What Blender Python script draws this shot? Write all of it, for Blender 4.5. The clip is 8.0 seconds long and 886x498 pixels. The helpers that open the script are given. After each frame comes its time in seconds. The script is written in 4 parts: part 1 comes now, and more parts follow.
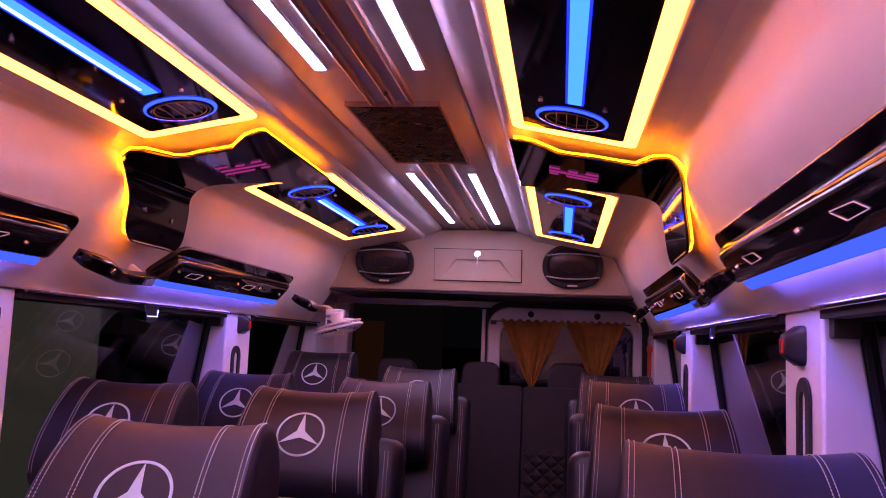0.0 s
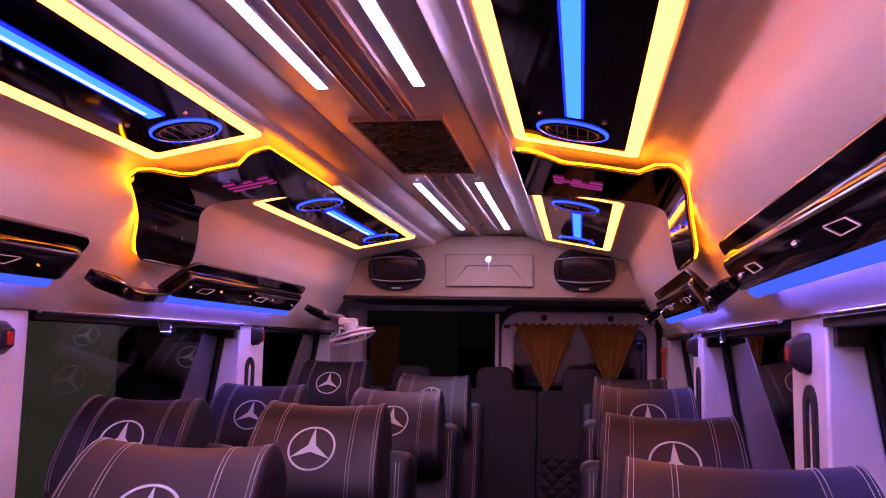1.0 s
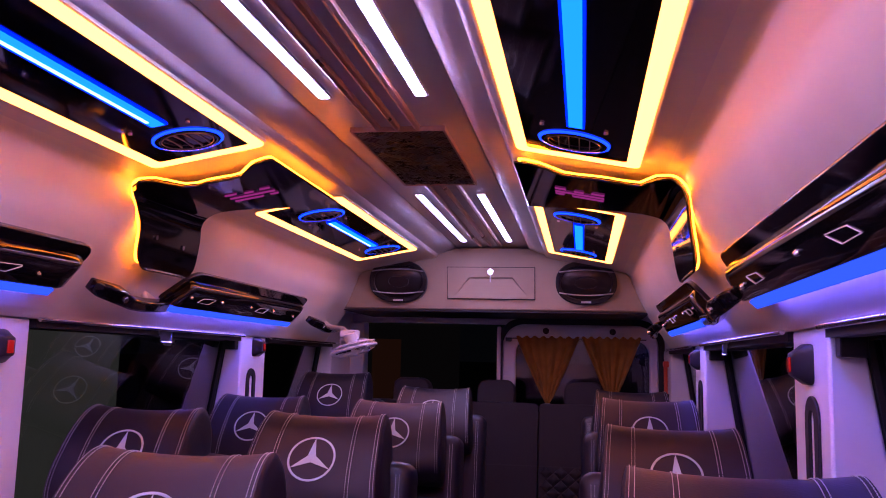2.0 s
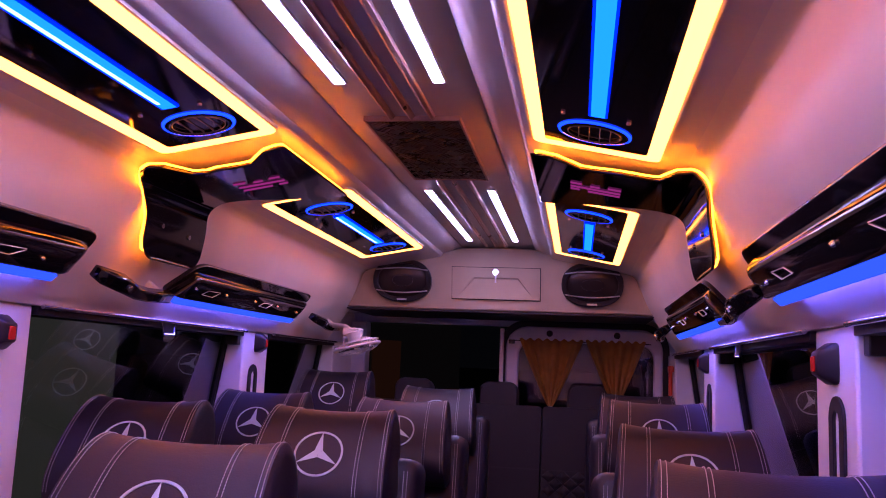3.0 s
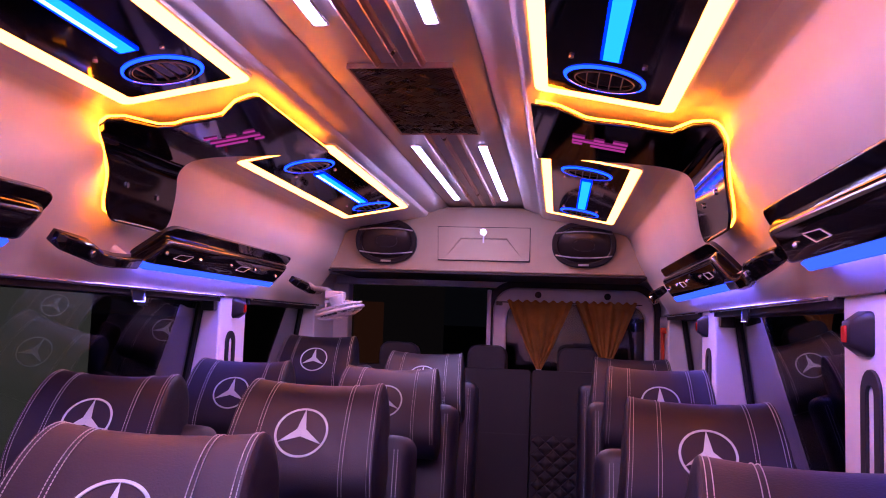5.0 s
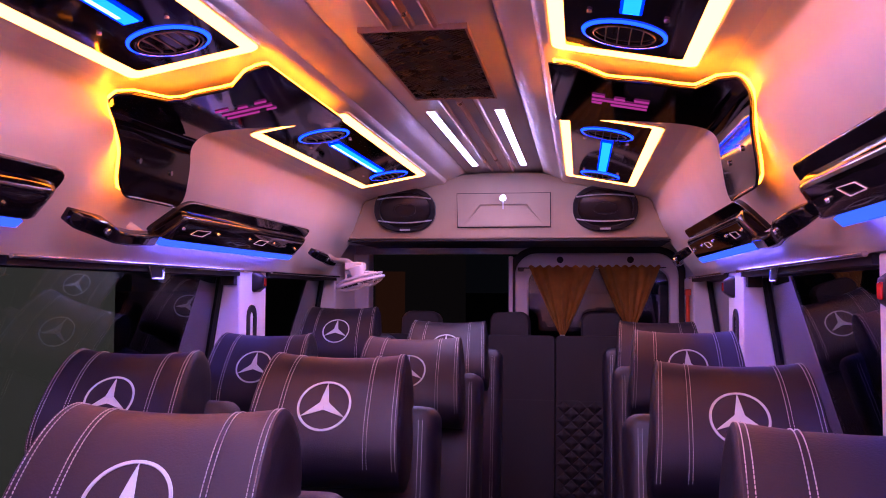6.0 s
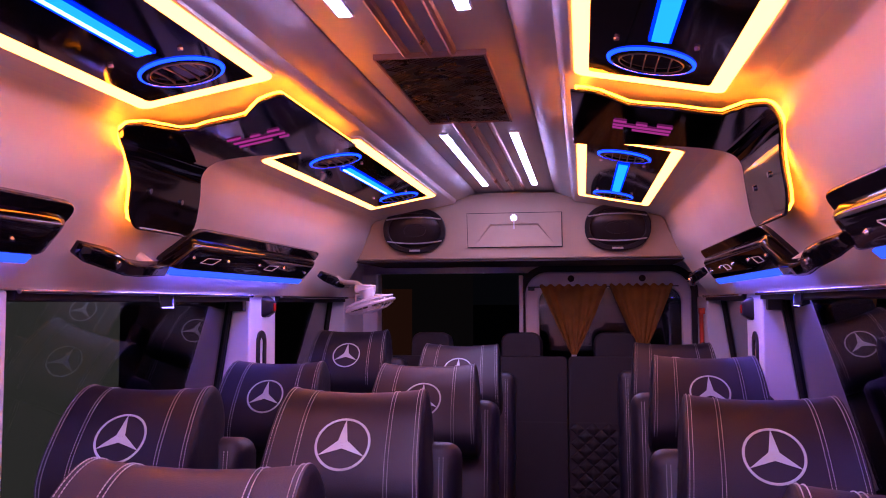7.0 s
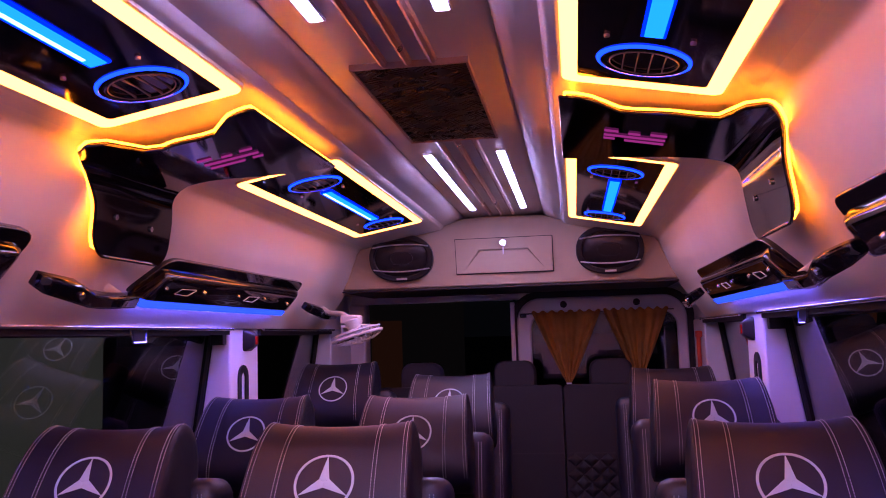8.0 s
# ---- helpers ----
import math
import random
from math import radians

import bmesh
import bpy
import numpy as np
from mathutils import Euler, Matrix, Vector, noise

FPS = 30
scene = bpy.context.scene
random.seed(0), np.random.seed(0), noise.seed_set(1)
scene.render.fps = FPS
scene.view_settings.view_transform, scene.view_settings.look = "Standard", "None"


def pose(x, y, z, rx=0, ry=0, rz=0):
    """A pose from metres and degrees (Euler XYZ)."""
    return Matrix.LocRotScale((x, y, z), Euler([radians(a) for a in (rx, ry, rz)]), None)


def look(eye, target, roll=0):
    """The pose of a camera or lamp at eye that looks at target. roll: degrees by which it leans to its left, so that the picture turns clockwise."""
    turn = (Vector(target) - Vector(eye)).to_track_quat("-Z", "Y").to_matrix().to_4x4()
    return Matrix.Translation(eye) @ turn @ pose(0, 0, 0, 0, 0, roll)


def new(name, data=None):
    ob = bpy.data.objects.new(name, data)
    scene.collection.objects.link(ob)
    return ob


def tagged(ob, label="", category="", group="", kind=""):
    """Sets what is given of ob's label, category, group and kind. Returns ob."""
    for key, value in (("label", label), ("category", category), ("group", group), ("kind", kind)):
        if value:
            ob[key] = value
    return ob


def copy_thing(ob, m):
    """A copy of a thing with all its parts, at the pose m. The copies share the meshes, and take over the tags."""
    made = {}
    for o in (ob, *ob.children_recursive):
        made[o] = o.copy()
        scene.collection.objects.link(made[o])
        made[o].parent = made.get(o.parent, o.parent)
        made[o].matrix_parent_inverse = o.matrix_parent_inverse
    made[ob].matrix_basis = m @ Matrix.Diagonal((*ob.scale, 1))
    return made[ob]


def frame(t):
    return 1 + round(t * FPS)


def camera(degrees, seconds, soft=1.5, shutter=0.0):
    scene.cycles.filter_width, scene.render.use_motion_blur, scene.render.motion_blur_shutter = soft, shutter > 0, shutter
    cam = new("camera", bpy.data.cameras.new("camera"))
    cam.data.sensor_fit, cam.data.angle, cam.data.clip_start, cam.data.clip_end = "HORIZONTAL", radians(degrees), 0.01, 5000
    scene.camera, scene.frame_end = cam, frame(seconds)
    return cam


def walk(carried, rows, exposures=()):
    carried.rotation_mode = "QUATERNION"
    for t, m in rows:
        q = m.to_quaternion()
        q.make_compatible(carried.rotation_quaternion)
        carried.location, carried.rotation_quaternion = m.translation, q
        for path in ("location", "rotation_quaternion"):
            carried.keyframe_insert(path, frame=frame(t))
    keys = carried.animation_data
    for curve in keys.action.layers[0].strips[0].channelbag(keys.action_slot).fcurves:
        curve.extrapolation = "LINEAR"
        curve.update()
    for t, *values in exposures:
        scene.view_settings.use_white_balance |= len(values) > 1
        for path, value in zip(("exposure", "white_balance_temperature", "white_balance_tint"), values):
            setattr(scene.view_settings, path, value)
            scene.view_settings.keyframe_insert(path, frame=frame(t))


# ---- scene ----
cam = camera(55.3, 8.0, soft=1.0)
PATH = [
    (0, (0.384, 0.234, 1.335), (0.101, 2.201, 1.562), 2.3),
    (0.5, (0.404, 0.221, 1.349), (0.088, 2.183, 1.577), 1.7),
    (1, (0.409, 0.222, 1.361), (0.088, 2.183, 1.588), 1.1),
    (1.5, (0.415, 0.222, 1.359), (0.089, 2.181, 1.602), 1.2),
    (3, (0.371, 0.262, 1.329), (0.05, 2.217, 1.602), 2.4),
    (3.5, (0.339, 0.304, 1.319), (0.019, 2.259, 1.591), 3.4),
    (4, (0.328, 0.354, 1.331), (0.018, 2.315, 1.573), 3.4),
    (4.5, (0.335, 0.392, 1.348), (0.037, 2.358, 1.562), 2.6),
    (4.7, (0.325, 0.397, 1.352), (0.056, 2.368, 1.554), 2.2),
    (6, (0.319, 0.444, 1.354), (0.0, 2.416, 1.455), 0.3),
    (6.5, (0.304, 0.442, 1.375), (-0.02, 2.413, 1.471), -0.2),
    (7, (0.279, 0.481, 1.394), (-0.045, 2.45, 1.523), -0.2),
    (7.5, (0.279, 0.518, 1.413), (-0.045, 2.483, 1.599), -1.2),
    (8, (0.272, 0.585, 1.378), (-0.027, 2.551, 1.584), -1.7),
]
walk(cam, [(t, look(eye, target, roll)) for t, eye, target, roll in PATH], exposures=((0.0, 0.42, 7000, 33), (1.1, 0.38, 7000, 33), (1.5, 0.30, 6150, 33), (3.0, 0.24, 6150, 33), (4.0, 0.74, 6150, 33), (6.3, 0.86, 6150, 33), (7.5, 0.42, 6150, 33), (8.0, 0.42, 6150, 33)))

# ---- world: night outside ----
world = bpy.data.worlds.new("night")
scene.world = world
world.use_nodes = True
world.node_tree.nodes["Background"].inputs[0].default_value = (0.010, 0.012, 0.016, 1)
world.node_tree.nodes["Background"].inputs[1].default_value = 0.08

# strengths of the lamps that the van has and of the added side fill, linear colour
FRAME_LIGHT = (10.6, 2.8, 0.34)
ARM_LIGHT = (26.0, 5.4, 0.05)
BLUE_BAR = (0.02, 0.40, 6.5)
BLUE_HOT = (1.1, 2.6, 9.0)
BLUE_HALO = (0.006, 0.045, 3.5)
BLUE_RING = (0.03, 0.15, 4.6)
SIDE_BLUE = (0.035, 0.11, 1.5)
SIDE_FILL = (7.0, 5.0, 34.0)
WHITE_BAR = (17.5, 17.5, 37.0)


# ---- materials ----
def surface(name, colour, rough, metal=0.0, vary=0.12, scale=6.0, fine=160.0, bump=0.05, coat=0.0, rough_vary=0.08):
    m = bpy.data.materials.new(name)
    m.use_nodes = True
    nt = m.node_tree
    b = nt.nodes["Principled BSDF"]
    tc = nt.nodes.new("ShaderNodeTexCoord")
    big = nt.nodes.new("ShaderNodeTexNoise")
    big.inputs["Scale"].default_value, big.inputs["Detail"].default_value = scale, 5
    small = nt.nodes.new("ShaderNodeTexNoise")
    small.inputs["Scale"].default_value, small.inputs["Detail"].default_value = fine, 3
    nt.links.new(tc.outputs["Object"], big.inputs["Vector"])
    nt.links.new(tc.outputs["Object"], small.inputs["Vector"])
    ramp = nt.nodes.new("ShaderNodeValToRGB")
    lo = [c * (1 - vary) for c in colour]
    hi = [min(1, c * (1 + vary)) for c in colour]
    ramp.color_ramp.elements[0].position, ramp.color_ramp.elements[1].position = 0.3, 0.7
    ramp.color_ramp.elements[0].color, ramp.color_ramp.elements[1].color = (*lo, 1), (*hi, 1)
    nt.links.new(big.outputs["Fac"], ramp.inputs["Fac"])
    nt.links.new(ramp.outputs["Color"], b.inputs["Base Color"])
    mr = nt.nodes.new("ShaderNodeMapRange")
    mr.inputs["To Min"].default_value, mr.inputs["To Max"].default_value = max(0.02, rough - rough_vary), min(1, rough + rough_vary)
    nt.links.new(big.outputs["Fac"], mr.inputs["Value"])
    nt.links.new(mr.outputs["Result"], b.inputs["Roughness"])
    b.inputs["Metallic"].default_value = metal
    b.inputs["Coat Weight"].default_value = coat
    b.inputs["Coat Roughness"].default_value = 0.05
    if bump:
        bp = nt.nodes.new("ShaderNodeBump")
        bp.inputs["Strength"].default_value, bp.inputs["Distance"].default_value = bump, 0.002
        nt.links.new(small.outputs["Fac"], bp.inputs["Height"])
        nt.links.new(bp.outputs["Normal"], b.inputs["Normal"])
    return m


def glow(name, rgb):
    m = bpy.data.materials.new(name)
    m.use_nodes = True
    nt = m.node_tree
    nt.nodes.remove(nt.nodes["Principled BSDF"])
    e = nt.nodes.new("ShaderNodeEmission")
    top = max(rgb)
    e.inputs["Color"].default_value = (*[c / top for c in rgb], 1)
    e.inputs["Strength"].default_value = top
    nt.links.new(e.outputs[0], nt.nodes["Material Output"].inputs[0])
    return m


def dark_glass(name, tint):
    m = bpy.data.materials.new(name)
    m.use_nodes = True
    nt = m.node_tree
    nt.nodes.remove(nt.nodes["Principled BSDF"])
    tr = nt.nodes.new("ShaderNodeBsdfTransparent")
    tr.inputs[0].default_value = (*tint, 1)
    gl = nt.nodes.new("ShaderNodeBsdfGlossy")
    gl.inputs["Roughness"].default_value = 0.01
    lw = nt.nodes.new("ShaderNodeLayerWeight")
    lw.inputs["Blend"].default_value = 0.5
    pw = nt.nodes.new("ShaderNodeMath")
    pw.operation = "POWER"
    pw.inputs[1].default_value = 4.0
    nt.links.new(lw.outputs["Facing"], pw.inputs[0])
    fr = nt.nodes.new("ShaderNodeMath")
    fr.operation, fr.use_clamp = "MULTIPLY_ADD", True
    fr.inputs[1].default_value, fr.inputs[2].default_value = 0.90, 0.095
    nt.links.new(pw.outputs[0], fr.inputs[0])
    mix = nt.nodes.new("ShaderNodeMixShader")
    nt.links.new(fr.outputs[0], mix.inputs[0])
    nt.links.new(tr.outputs[0], mix.inputs[1])
    nt.links.new(gl.outputs[0], mix.inputs[2])
    nt.links.new(mix.outputs[0], nt.nodes["Material Output"].inputs[0])
    return m


M_LINING = surface("pale_lining", (0.84, 0.79, 0.67), 0.42, vary=0.06, scale=3, fine=300, bump=0.04)
M_CEIL = surface("silver_ceiling_panel", (0.76, 0.71, 0.66), 0.34, metal=0.15, vary=0.06, scale=4, fine=400, bump=0.03)
M_REAR = surface("cream_leatherette", (0.52, 0.42, 0.28), 0.5, vary=0.08, scale=5, fine=500, bump=0.12)
M_PILLAR = surface("white_pillar_paint", (0.80, 0.79, 0.82), 0.38, vary=0.06, scale=5, fine=250, bump=0.04)
M_GREY = surface("grey_window_trim", (0.24, 0.25, 0.29), 0.5, vary=0.1, scale=8, fine=200, bump=0.06)
M_BLACK = surface("gloss_black_acrylic", (0.006, 0.005, 0.007), 0.06, vary=0.2, scale=5, fine=60, bump=0.0, coat=0.12, rough_vary=0.03)
M_RUBBER = surface("black_rubber", (0.012, 0.012, 0.014), 0.6, vary=0.2, fine=200, bump=0.1)
M_PLASTIC = surface("black_plastic", (0.015, 0.014, 0.016), 0.35, vary=0.2, fine=300, bump=0.08)
M_BRUSHED = surface("brushed_metal", (0.62, 0.62, 0.64), 0.36, metal=0.35, vary=0.08, bump=0.02)
M_CHROME = surface("chrome", (0.75, 0.75, 0.78), 0.16, metal=1.0, vary=0.05, bump=0.0)
M_SEAT = surface("aubergine_leather", (0.0059, 0.0054, 0.0128), 0.45, vary=0.18, scale=7, fine=420, bump=0.22)
M_SEAT_DARK = surface("dark_bench_fabric", (0.011, 0.009, 0.012), 0.75, vary=0.2, scale=9, fine=350, bump=0.3)
M_THREAD = surface("pale_thread", (0.50, 0.52, 0.50), 0.7, vary=0.1, bump=0.0)
M_EMBLEM = surface("embroidered_emblem", (0.48, 0.60, 0.62), 0.6, vary=0.06, fine=600, bump=0.15)
M_PLATE = surface("dark_chequer_plate", (0.030, 0.022, 0.020), 0.28, metal=0.6, vary=0.25, scale=12, fine=120, bump=0.1)
# paler than the plate so that the tread pattern shows
M_TREAD = surface("paler_tread_metal", (0.065, 0.048, 0.043), 0.3, metal=0.65, vary=0.25, scale=20, fine=120, bump=0.05)
M_COPPER = surface("satin_copper_rib", (0.62, 0.42, 0.34), 0.3, metal=0.7, vary=0.08, scale=8, bump=0.02)
M_CURTAIN = surface("ochre_curtain_cloth", (0.40, 0.19, 0.035), 0.85, vary=0.2, scale=14, fine=500, bump=0.3)
M_FAN = surface("white_fan_plastic", (0.72, 0.72, 0.76), 0.4, vary=0.05, bump=0.03)
M_NICKEL = surface("pale_nickel", (0.82, 0.82, 0.85), 0.4, metal=0.15, vary=0.04, bump=0.0)
M_FLOOR = surface("dark_vinyl_floor", (0.035, 0.032, 0.034), 0.5, vary=0.2, scale=5, fine=200, bump=0.15)
M_RED = surface("red_lens", (0.55, 0.03, 0.015), 0.18, vary=0.1, bump=0.02, coat=0.6)
M_ORANGE = surface("orange_hammer_plastic", (0.62, 0.07, 0.02), 0.4, vary=0.1, bump=0.03)
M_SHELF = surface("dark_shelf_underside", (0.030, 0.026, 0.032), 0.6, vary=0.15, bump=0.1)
M_ASPHALT = surface("night_asphalt", (0.05, 0.05, 0.05), 0.9, vary=0.25, scale=4, fine=90, bump=0.4)
M_GLASS = dark_glass("tinted_glass", (0.55, 0.57, 0.55))
M_VENT = surface("vent_black", (0.02, 0.015, 0.014), 0.3, vary=0.2, bump=0.0)
G_FRAME, G_ARM = glow("amber_frame_light", FRAME_LIGHT), glow("amber_backlight", ARM_LIGHT)
G_HOT = glow("white_blue_light_line", BLUE_HOT)
G_HALO = glow("deep_blue_halo", BLUE_HALO)
G_BLUE, G_RING = glow("blue_light_bar", BLUE_BAR), glow("blue_ring_light", BLUE_RING)
G_FILL = glow("lavender_fill_light", SIDE_FILL)
G_SIDE, G_WHITE = glow("side_blue_light", SIDE_BLUE), glow("white_light_bar", WHITE_BAR)
G_PINK = glow("glowing_magenta_marks", (0.22, 0.02, 0.13))


# ---- mesh helpers ----
def part(name, bm, material, parent=None, label="", smooth=True, bevel=0.0, segments=2):
    bmesh.ops.recalc_face_normals(bm, faces=bm.faces)
    me = bpy.data.meshes.new(name)
    bm.to_mesh(me)
    bm.free()
    me.materials.append(material)
    ob = new(name, me)
    if parent is not None:
        ob.parent = parent
    if label:
        ob["label"] = label
    if smooth:
        for p in me.polygons:
            p.use_smooth = True
        if me.polygons:
            me.set_sharp_from_angle(angle=radians(38))
    if bevel:
        b = ob.modifiers.new("bevel", "BEVEL")
        b.width, b.segments, b.limit_method, b.angle_limit = bevel, segments, "ANGLE", radians(40)
    return ob


def thing(name, label, category, group="", kind="", at=(0, 0, 0)):
    ob = new(name)
    ob.empty_display_size = 0.05
    ob.location = at
    return tagged(ob, label, category, group, kind)


def box(bm, lo, hi):
    m = Matrix.Translation([(a + b) / 2 for a, b in zip(lo, hi)]) @ Matrix.Diagonal([*(abs(b - a) for a, b in zip(lo, hi)), 1])
    bmesh.ops.create_cube(bm, size=1, matrix=m)
    return bm


def prism(bm, outline, y0, y1, shift=None):
    """A closed outline of (x, z) drawn out along y; shift(x, z) moves each end by (dy0, dy1)."""
    rows = []
    for k, y in enumerate((y0, y1)):
        rows.append([bm.verts.new((x, y + (shift(x, z)[k] if shift else 0), z)) for x, z in outline])
    n = len(outline)
    for i in range(n):
        bm.faces.new((rows[0][i], rows[0][(i + 1) % n], rows[1][(i + 1) % n], rows[1][i]))
    bm.faces.new(rows[0])
    bm.faces.new(rows[1])
    return bm


def tube(bm, points, r, sides=8, close=False):
    """A round bar along points."""
    pts = [Vector(p) for p in points]
    n = len(pts)
    rings = []
    for i, p in enumerate(pts):
        a = pts[(i - 1) % n] if close or i else p
        b = pts[(i + 1) % n] if close or i < n - 1 else p
        d = (b - a).normalized()
        ref = Vector((0, 0, 1)) if abs(d.z) < 0.9 else Vector((1, 0, 0))
        u = d.cross(ref).normalized()
        v = d.cross(u)
        rings.append([bm.verts.new(p + r * (math.cos(2 * math.pi * k / sides) * u + math.sin(2 * math.pi * k / sides) * v)) for k in range(sides)])
    for i in range(n if close else n - 1):
        a, b = rings[i], rings[(i + 1) % n]
        for k in range(sides):
            bm.faces.new((a[k], a[(k + 1) % sides], b[(k + 1) % sides], b[k]))
    if not close:
        bm.faces.new(rings[0])
        bm.faces.new(rings[-1])
    return bm


def disc(bm, centre, axis, r, depth, sides=20, r2=None):
    rot = Vector(axis).to_track_quat("Z", "Y").to_matrix().to_4x4()
    bmesh.ops.create_cone(bm, cap_ends=True, segments=sides, radius1=r, radius2=r if r2 is None else r2, depth=depth, matrix=Matrix.Translation(centre) @ rot)
    return bm


# ---- the shell of the van; x across, y towards the rear, z up ----
Y0, Y1 = -0.9, 4.72


def ceil_z(x):
    return 1.8628 - 0.184 * abs(x)


def wall_at(u, n, side):
    """A point u metres down the sloping wall lining from its top line and n metres out from it into the room."""
    return side * (0.687 + 0.5623 * u - 0.827 * n), 1.585 - 0.827 * u - 0.5623 * n


def wall_lining(side, name, label):
    inner = [(0.583, ceil_z(0.583)), (0.602, 1.7515), (0.612, 1.7475), (0.619, 1.739), (0.624, 1.727), (0.631, 1.705), (0.646, 1.662), (0.664, 1.622), (0.689, 1.582), (0.722, 1.534), (0.756, 1.484), (0.780, 1.449), (0.792, 1.431), (0.800, 1.424)]
    outer = [(0.99, 1.424), (0.99, 1.50), (0.80, 1.78), (0.66, 1.90), (0.583, 1.90)]
    bm = prism(bmesh.new(), [(side * x, z) for x, z in inner + outer], Y0, 4.12)
    return tagged(part(name, bm, M_LINING), label, "wall", kind="structure")


wall_lining(1, "wall_right", "pale smooth upper side lining sloping in to the ceiling")
wall_lining(-1, "wall_left", "pale smooth upper side lining sloping in to the ceiling")


def ceiling():
    half = [(0.0, 1.868), (0.160, 1.868), (0.166, 1.872), (0.171, 1.864), (0.178, 1.856), (0.196, 1.8455), (0.216, 1.838), (0.232, 1.834), (0.241, 1.831), (0.246, 1.822), (0.254, ceil_z(0.254)), (0.40, ceil_z(0.40)), (0.583, ceil_z(0.583))]
    left = [(-x, z) for x, z in half[1:]]
    outline = left[::-1] + half + [(0.583, 1.90), (-0.583, 1.90)]
    bm = prism(bmesh.new(), outline, Y0, Y1)
    return tagged(part("ceiling", bm, M_CEIL), "silver-grey satin ceiling panels with long ridges", "ceiling", kind="structure")


ceiling()

bm = box(bmesh.new(), (-1.0, Y0, -0.04), (1.0, Y1, 0.0))
tagged(part("floor", bm, M_FLOOR, smooth=False), "dark vinyl floor of the van", "floor", kind="structure")
bm = box(bmesh.new(), (-1.0, Y0 - 0.05, 0), (1.0, Y0, 1.9))
tagged(part("wall_front", bm, M_LINING, smooth=False), "pale plain bulkhead behind the driver", "wall", kind="structure")
for side, nm in ((1, "wall_lower_right"), (-1, "wall_lower_left")):
    bm = prism(bmesh.new(), [(side * 0.86, 0), (side * 0.86, 0.80), (side * 0.99, 0.82), (side * 0.99, 0)], Y0, Y1)
    tagged(part(nm, bm, M_GREY), "grey lower side panel under the windows", "wall", kind="structure")

PILLARS = ((1.715, 1.95), (3.15, 3.39), (4.28, 4.72))


def glass_x(z):
    """The glass leans in towards the roof."""
    return 0.910 - 0.150 * (z - 1.2)


def window(name, side, y0, y1):
    w = thing(name, "dark tinted side window with black rubber edge", "window", kind="structure")
    zs = (0.822, 1.4235)
    part("pane", prism(bmesh.new(), [(side * glass_x(zs[0]), zs[0]), (side * glass_x(zs[1]), zs[1]), (side * (glass_x(zs[1]) + 0.005), zs[1]), (side * (glass_x(zs[0]) + 0.005), zs[0])], y0, y1), M_GLASS, w, smooth=False).visible_shadow = False
    bm = bmesh.new()
    for a, b in (((y0, 0.822), (y0 + 0.065, 1.423)), ((y1 - 0.006, 0.822), (y1, 1.423)), ((y0 + 0.065, 1.401), (y1 - 0.006, 1.423)), ((y0 + 0.065, 0.822), (y1 - 0.006, 0.845))):
        box(bm, (min(side * -0.010, side * -0.0005), a[0], a[1]), (max(side * -0.010, side * -0.0005), b[0], b[1]))
    for v in bm.verts:
        v.co.x += side * glass_x(v.co.z)
    part("window_frame", bm, M_RUBBER, w, smooth=False)
    return w


n = 0
for side in (-1, 1):
    for y0, y1 in ((Y0 + 0.02, PILLARS[0][0]), (PILLARS[0][1], PILLARS[1][0]), (PILLARS[1][1], PILLARS[2][0])):
        n += 1
        window("window_%d" % n, side, y0, y1)


def rounded(cy, cz, w, h, r, k=6):
    """An upright rounded outline in (y, z)."""
    out = []
    for sy, sz, a0 in ((1, 1, 0), (-1, 1, 90), (-1, -1, 180), (1, -1, 270)):
        for i in range(k + 1):
            a = radians(a0 + 90 * i / k)
            out.append((cy + sy * (w / 2 - r) + r * math.cos(a), cz + sz * (h / 2 - r) + r * math.sin(a)))
    return out


def flat_ring(bm, outer, inner, put, depth):
    """A flat ring between two outlines; put(a, b, d) gives the place."""
    n = len(outer)
    rows = [[bm.verts.new(put(a, b, d)) for a, b in o] for o, d in ((outer, 0), (outer, depth), (inner, depth), (inner, 0))]
    for j in range(4):
        for i in range(n):
            bm.faces.new((rows[j][i], rows[j][(i + 1) % n], rows[(j + 1) % 4][(i + 1) % n], rows[(j + 1) % 4][i]))
    return bm


def pillar(side, y0, y1, name):
    p = thing(name, "white painted window pillar with a black oval grip slot", "pillar", kind="structure")
    X = lambda x: side * x
    g0, g1 = glass_x(0.80), glass_x(1.423)
    part("post", prism(bmesh.new(), [(X(0.810), 0.80), (X(0.810), 1.423), (X(g1 - 0.012), 1.423), (X(g0 - 0.012), 0.80)], y0, y1), M_PILLAR, p, bevel=0.006)
    part("seal", prism(bmesh.new(), [(X(g0 - 0.012), 0.80), (X(g1 - 0.012), 1.423), (X(g1 + 0.02), 1.423), (X(g0 + 0.02), 0.80)], y0 + 0.003, y1 - 0.003), M_RUBBER, p)
    return p


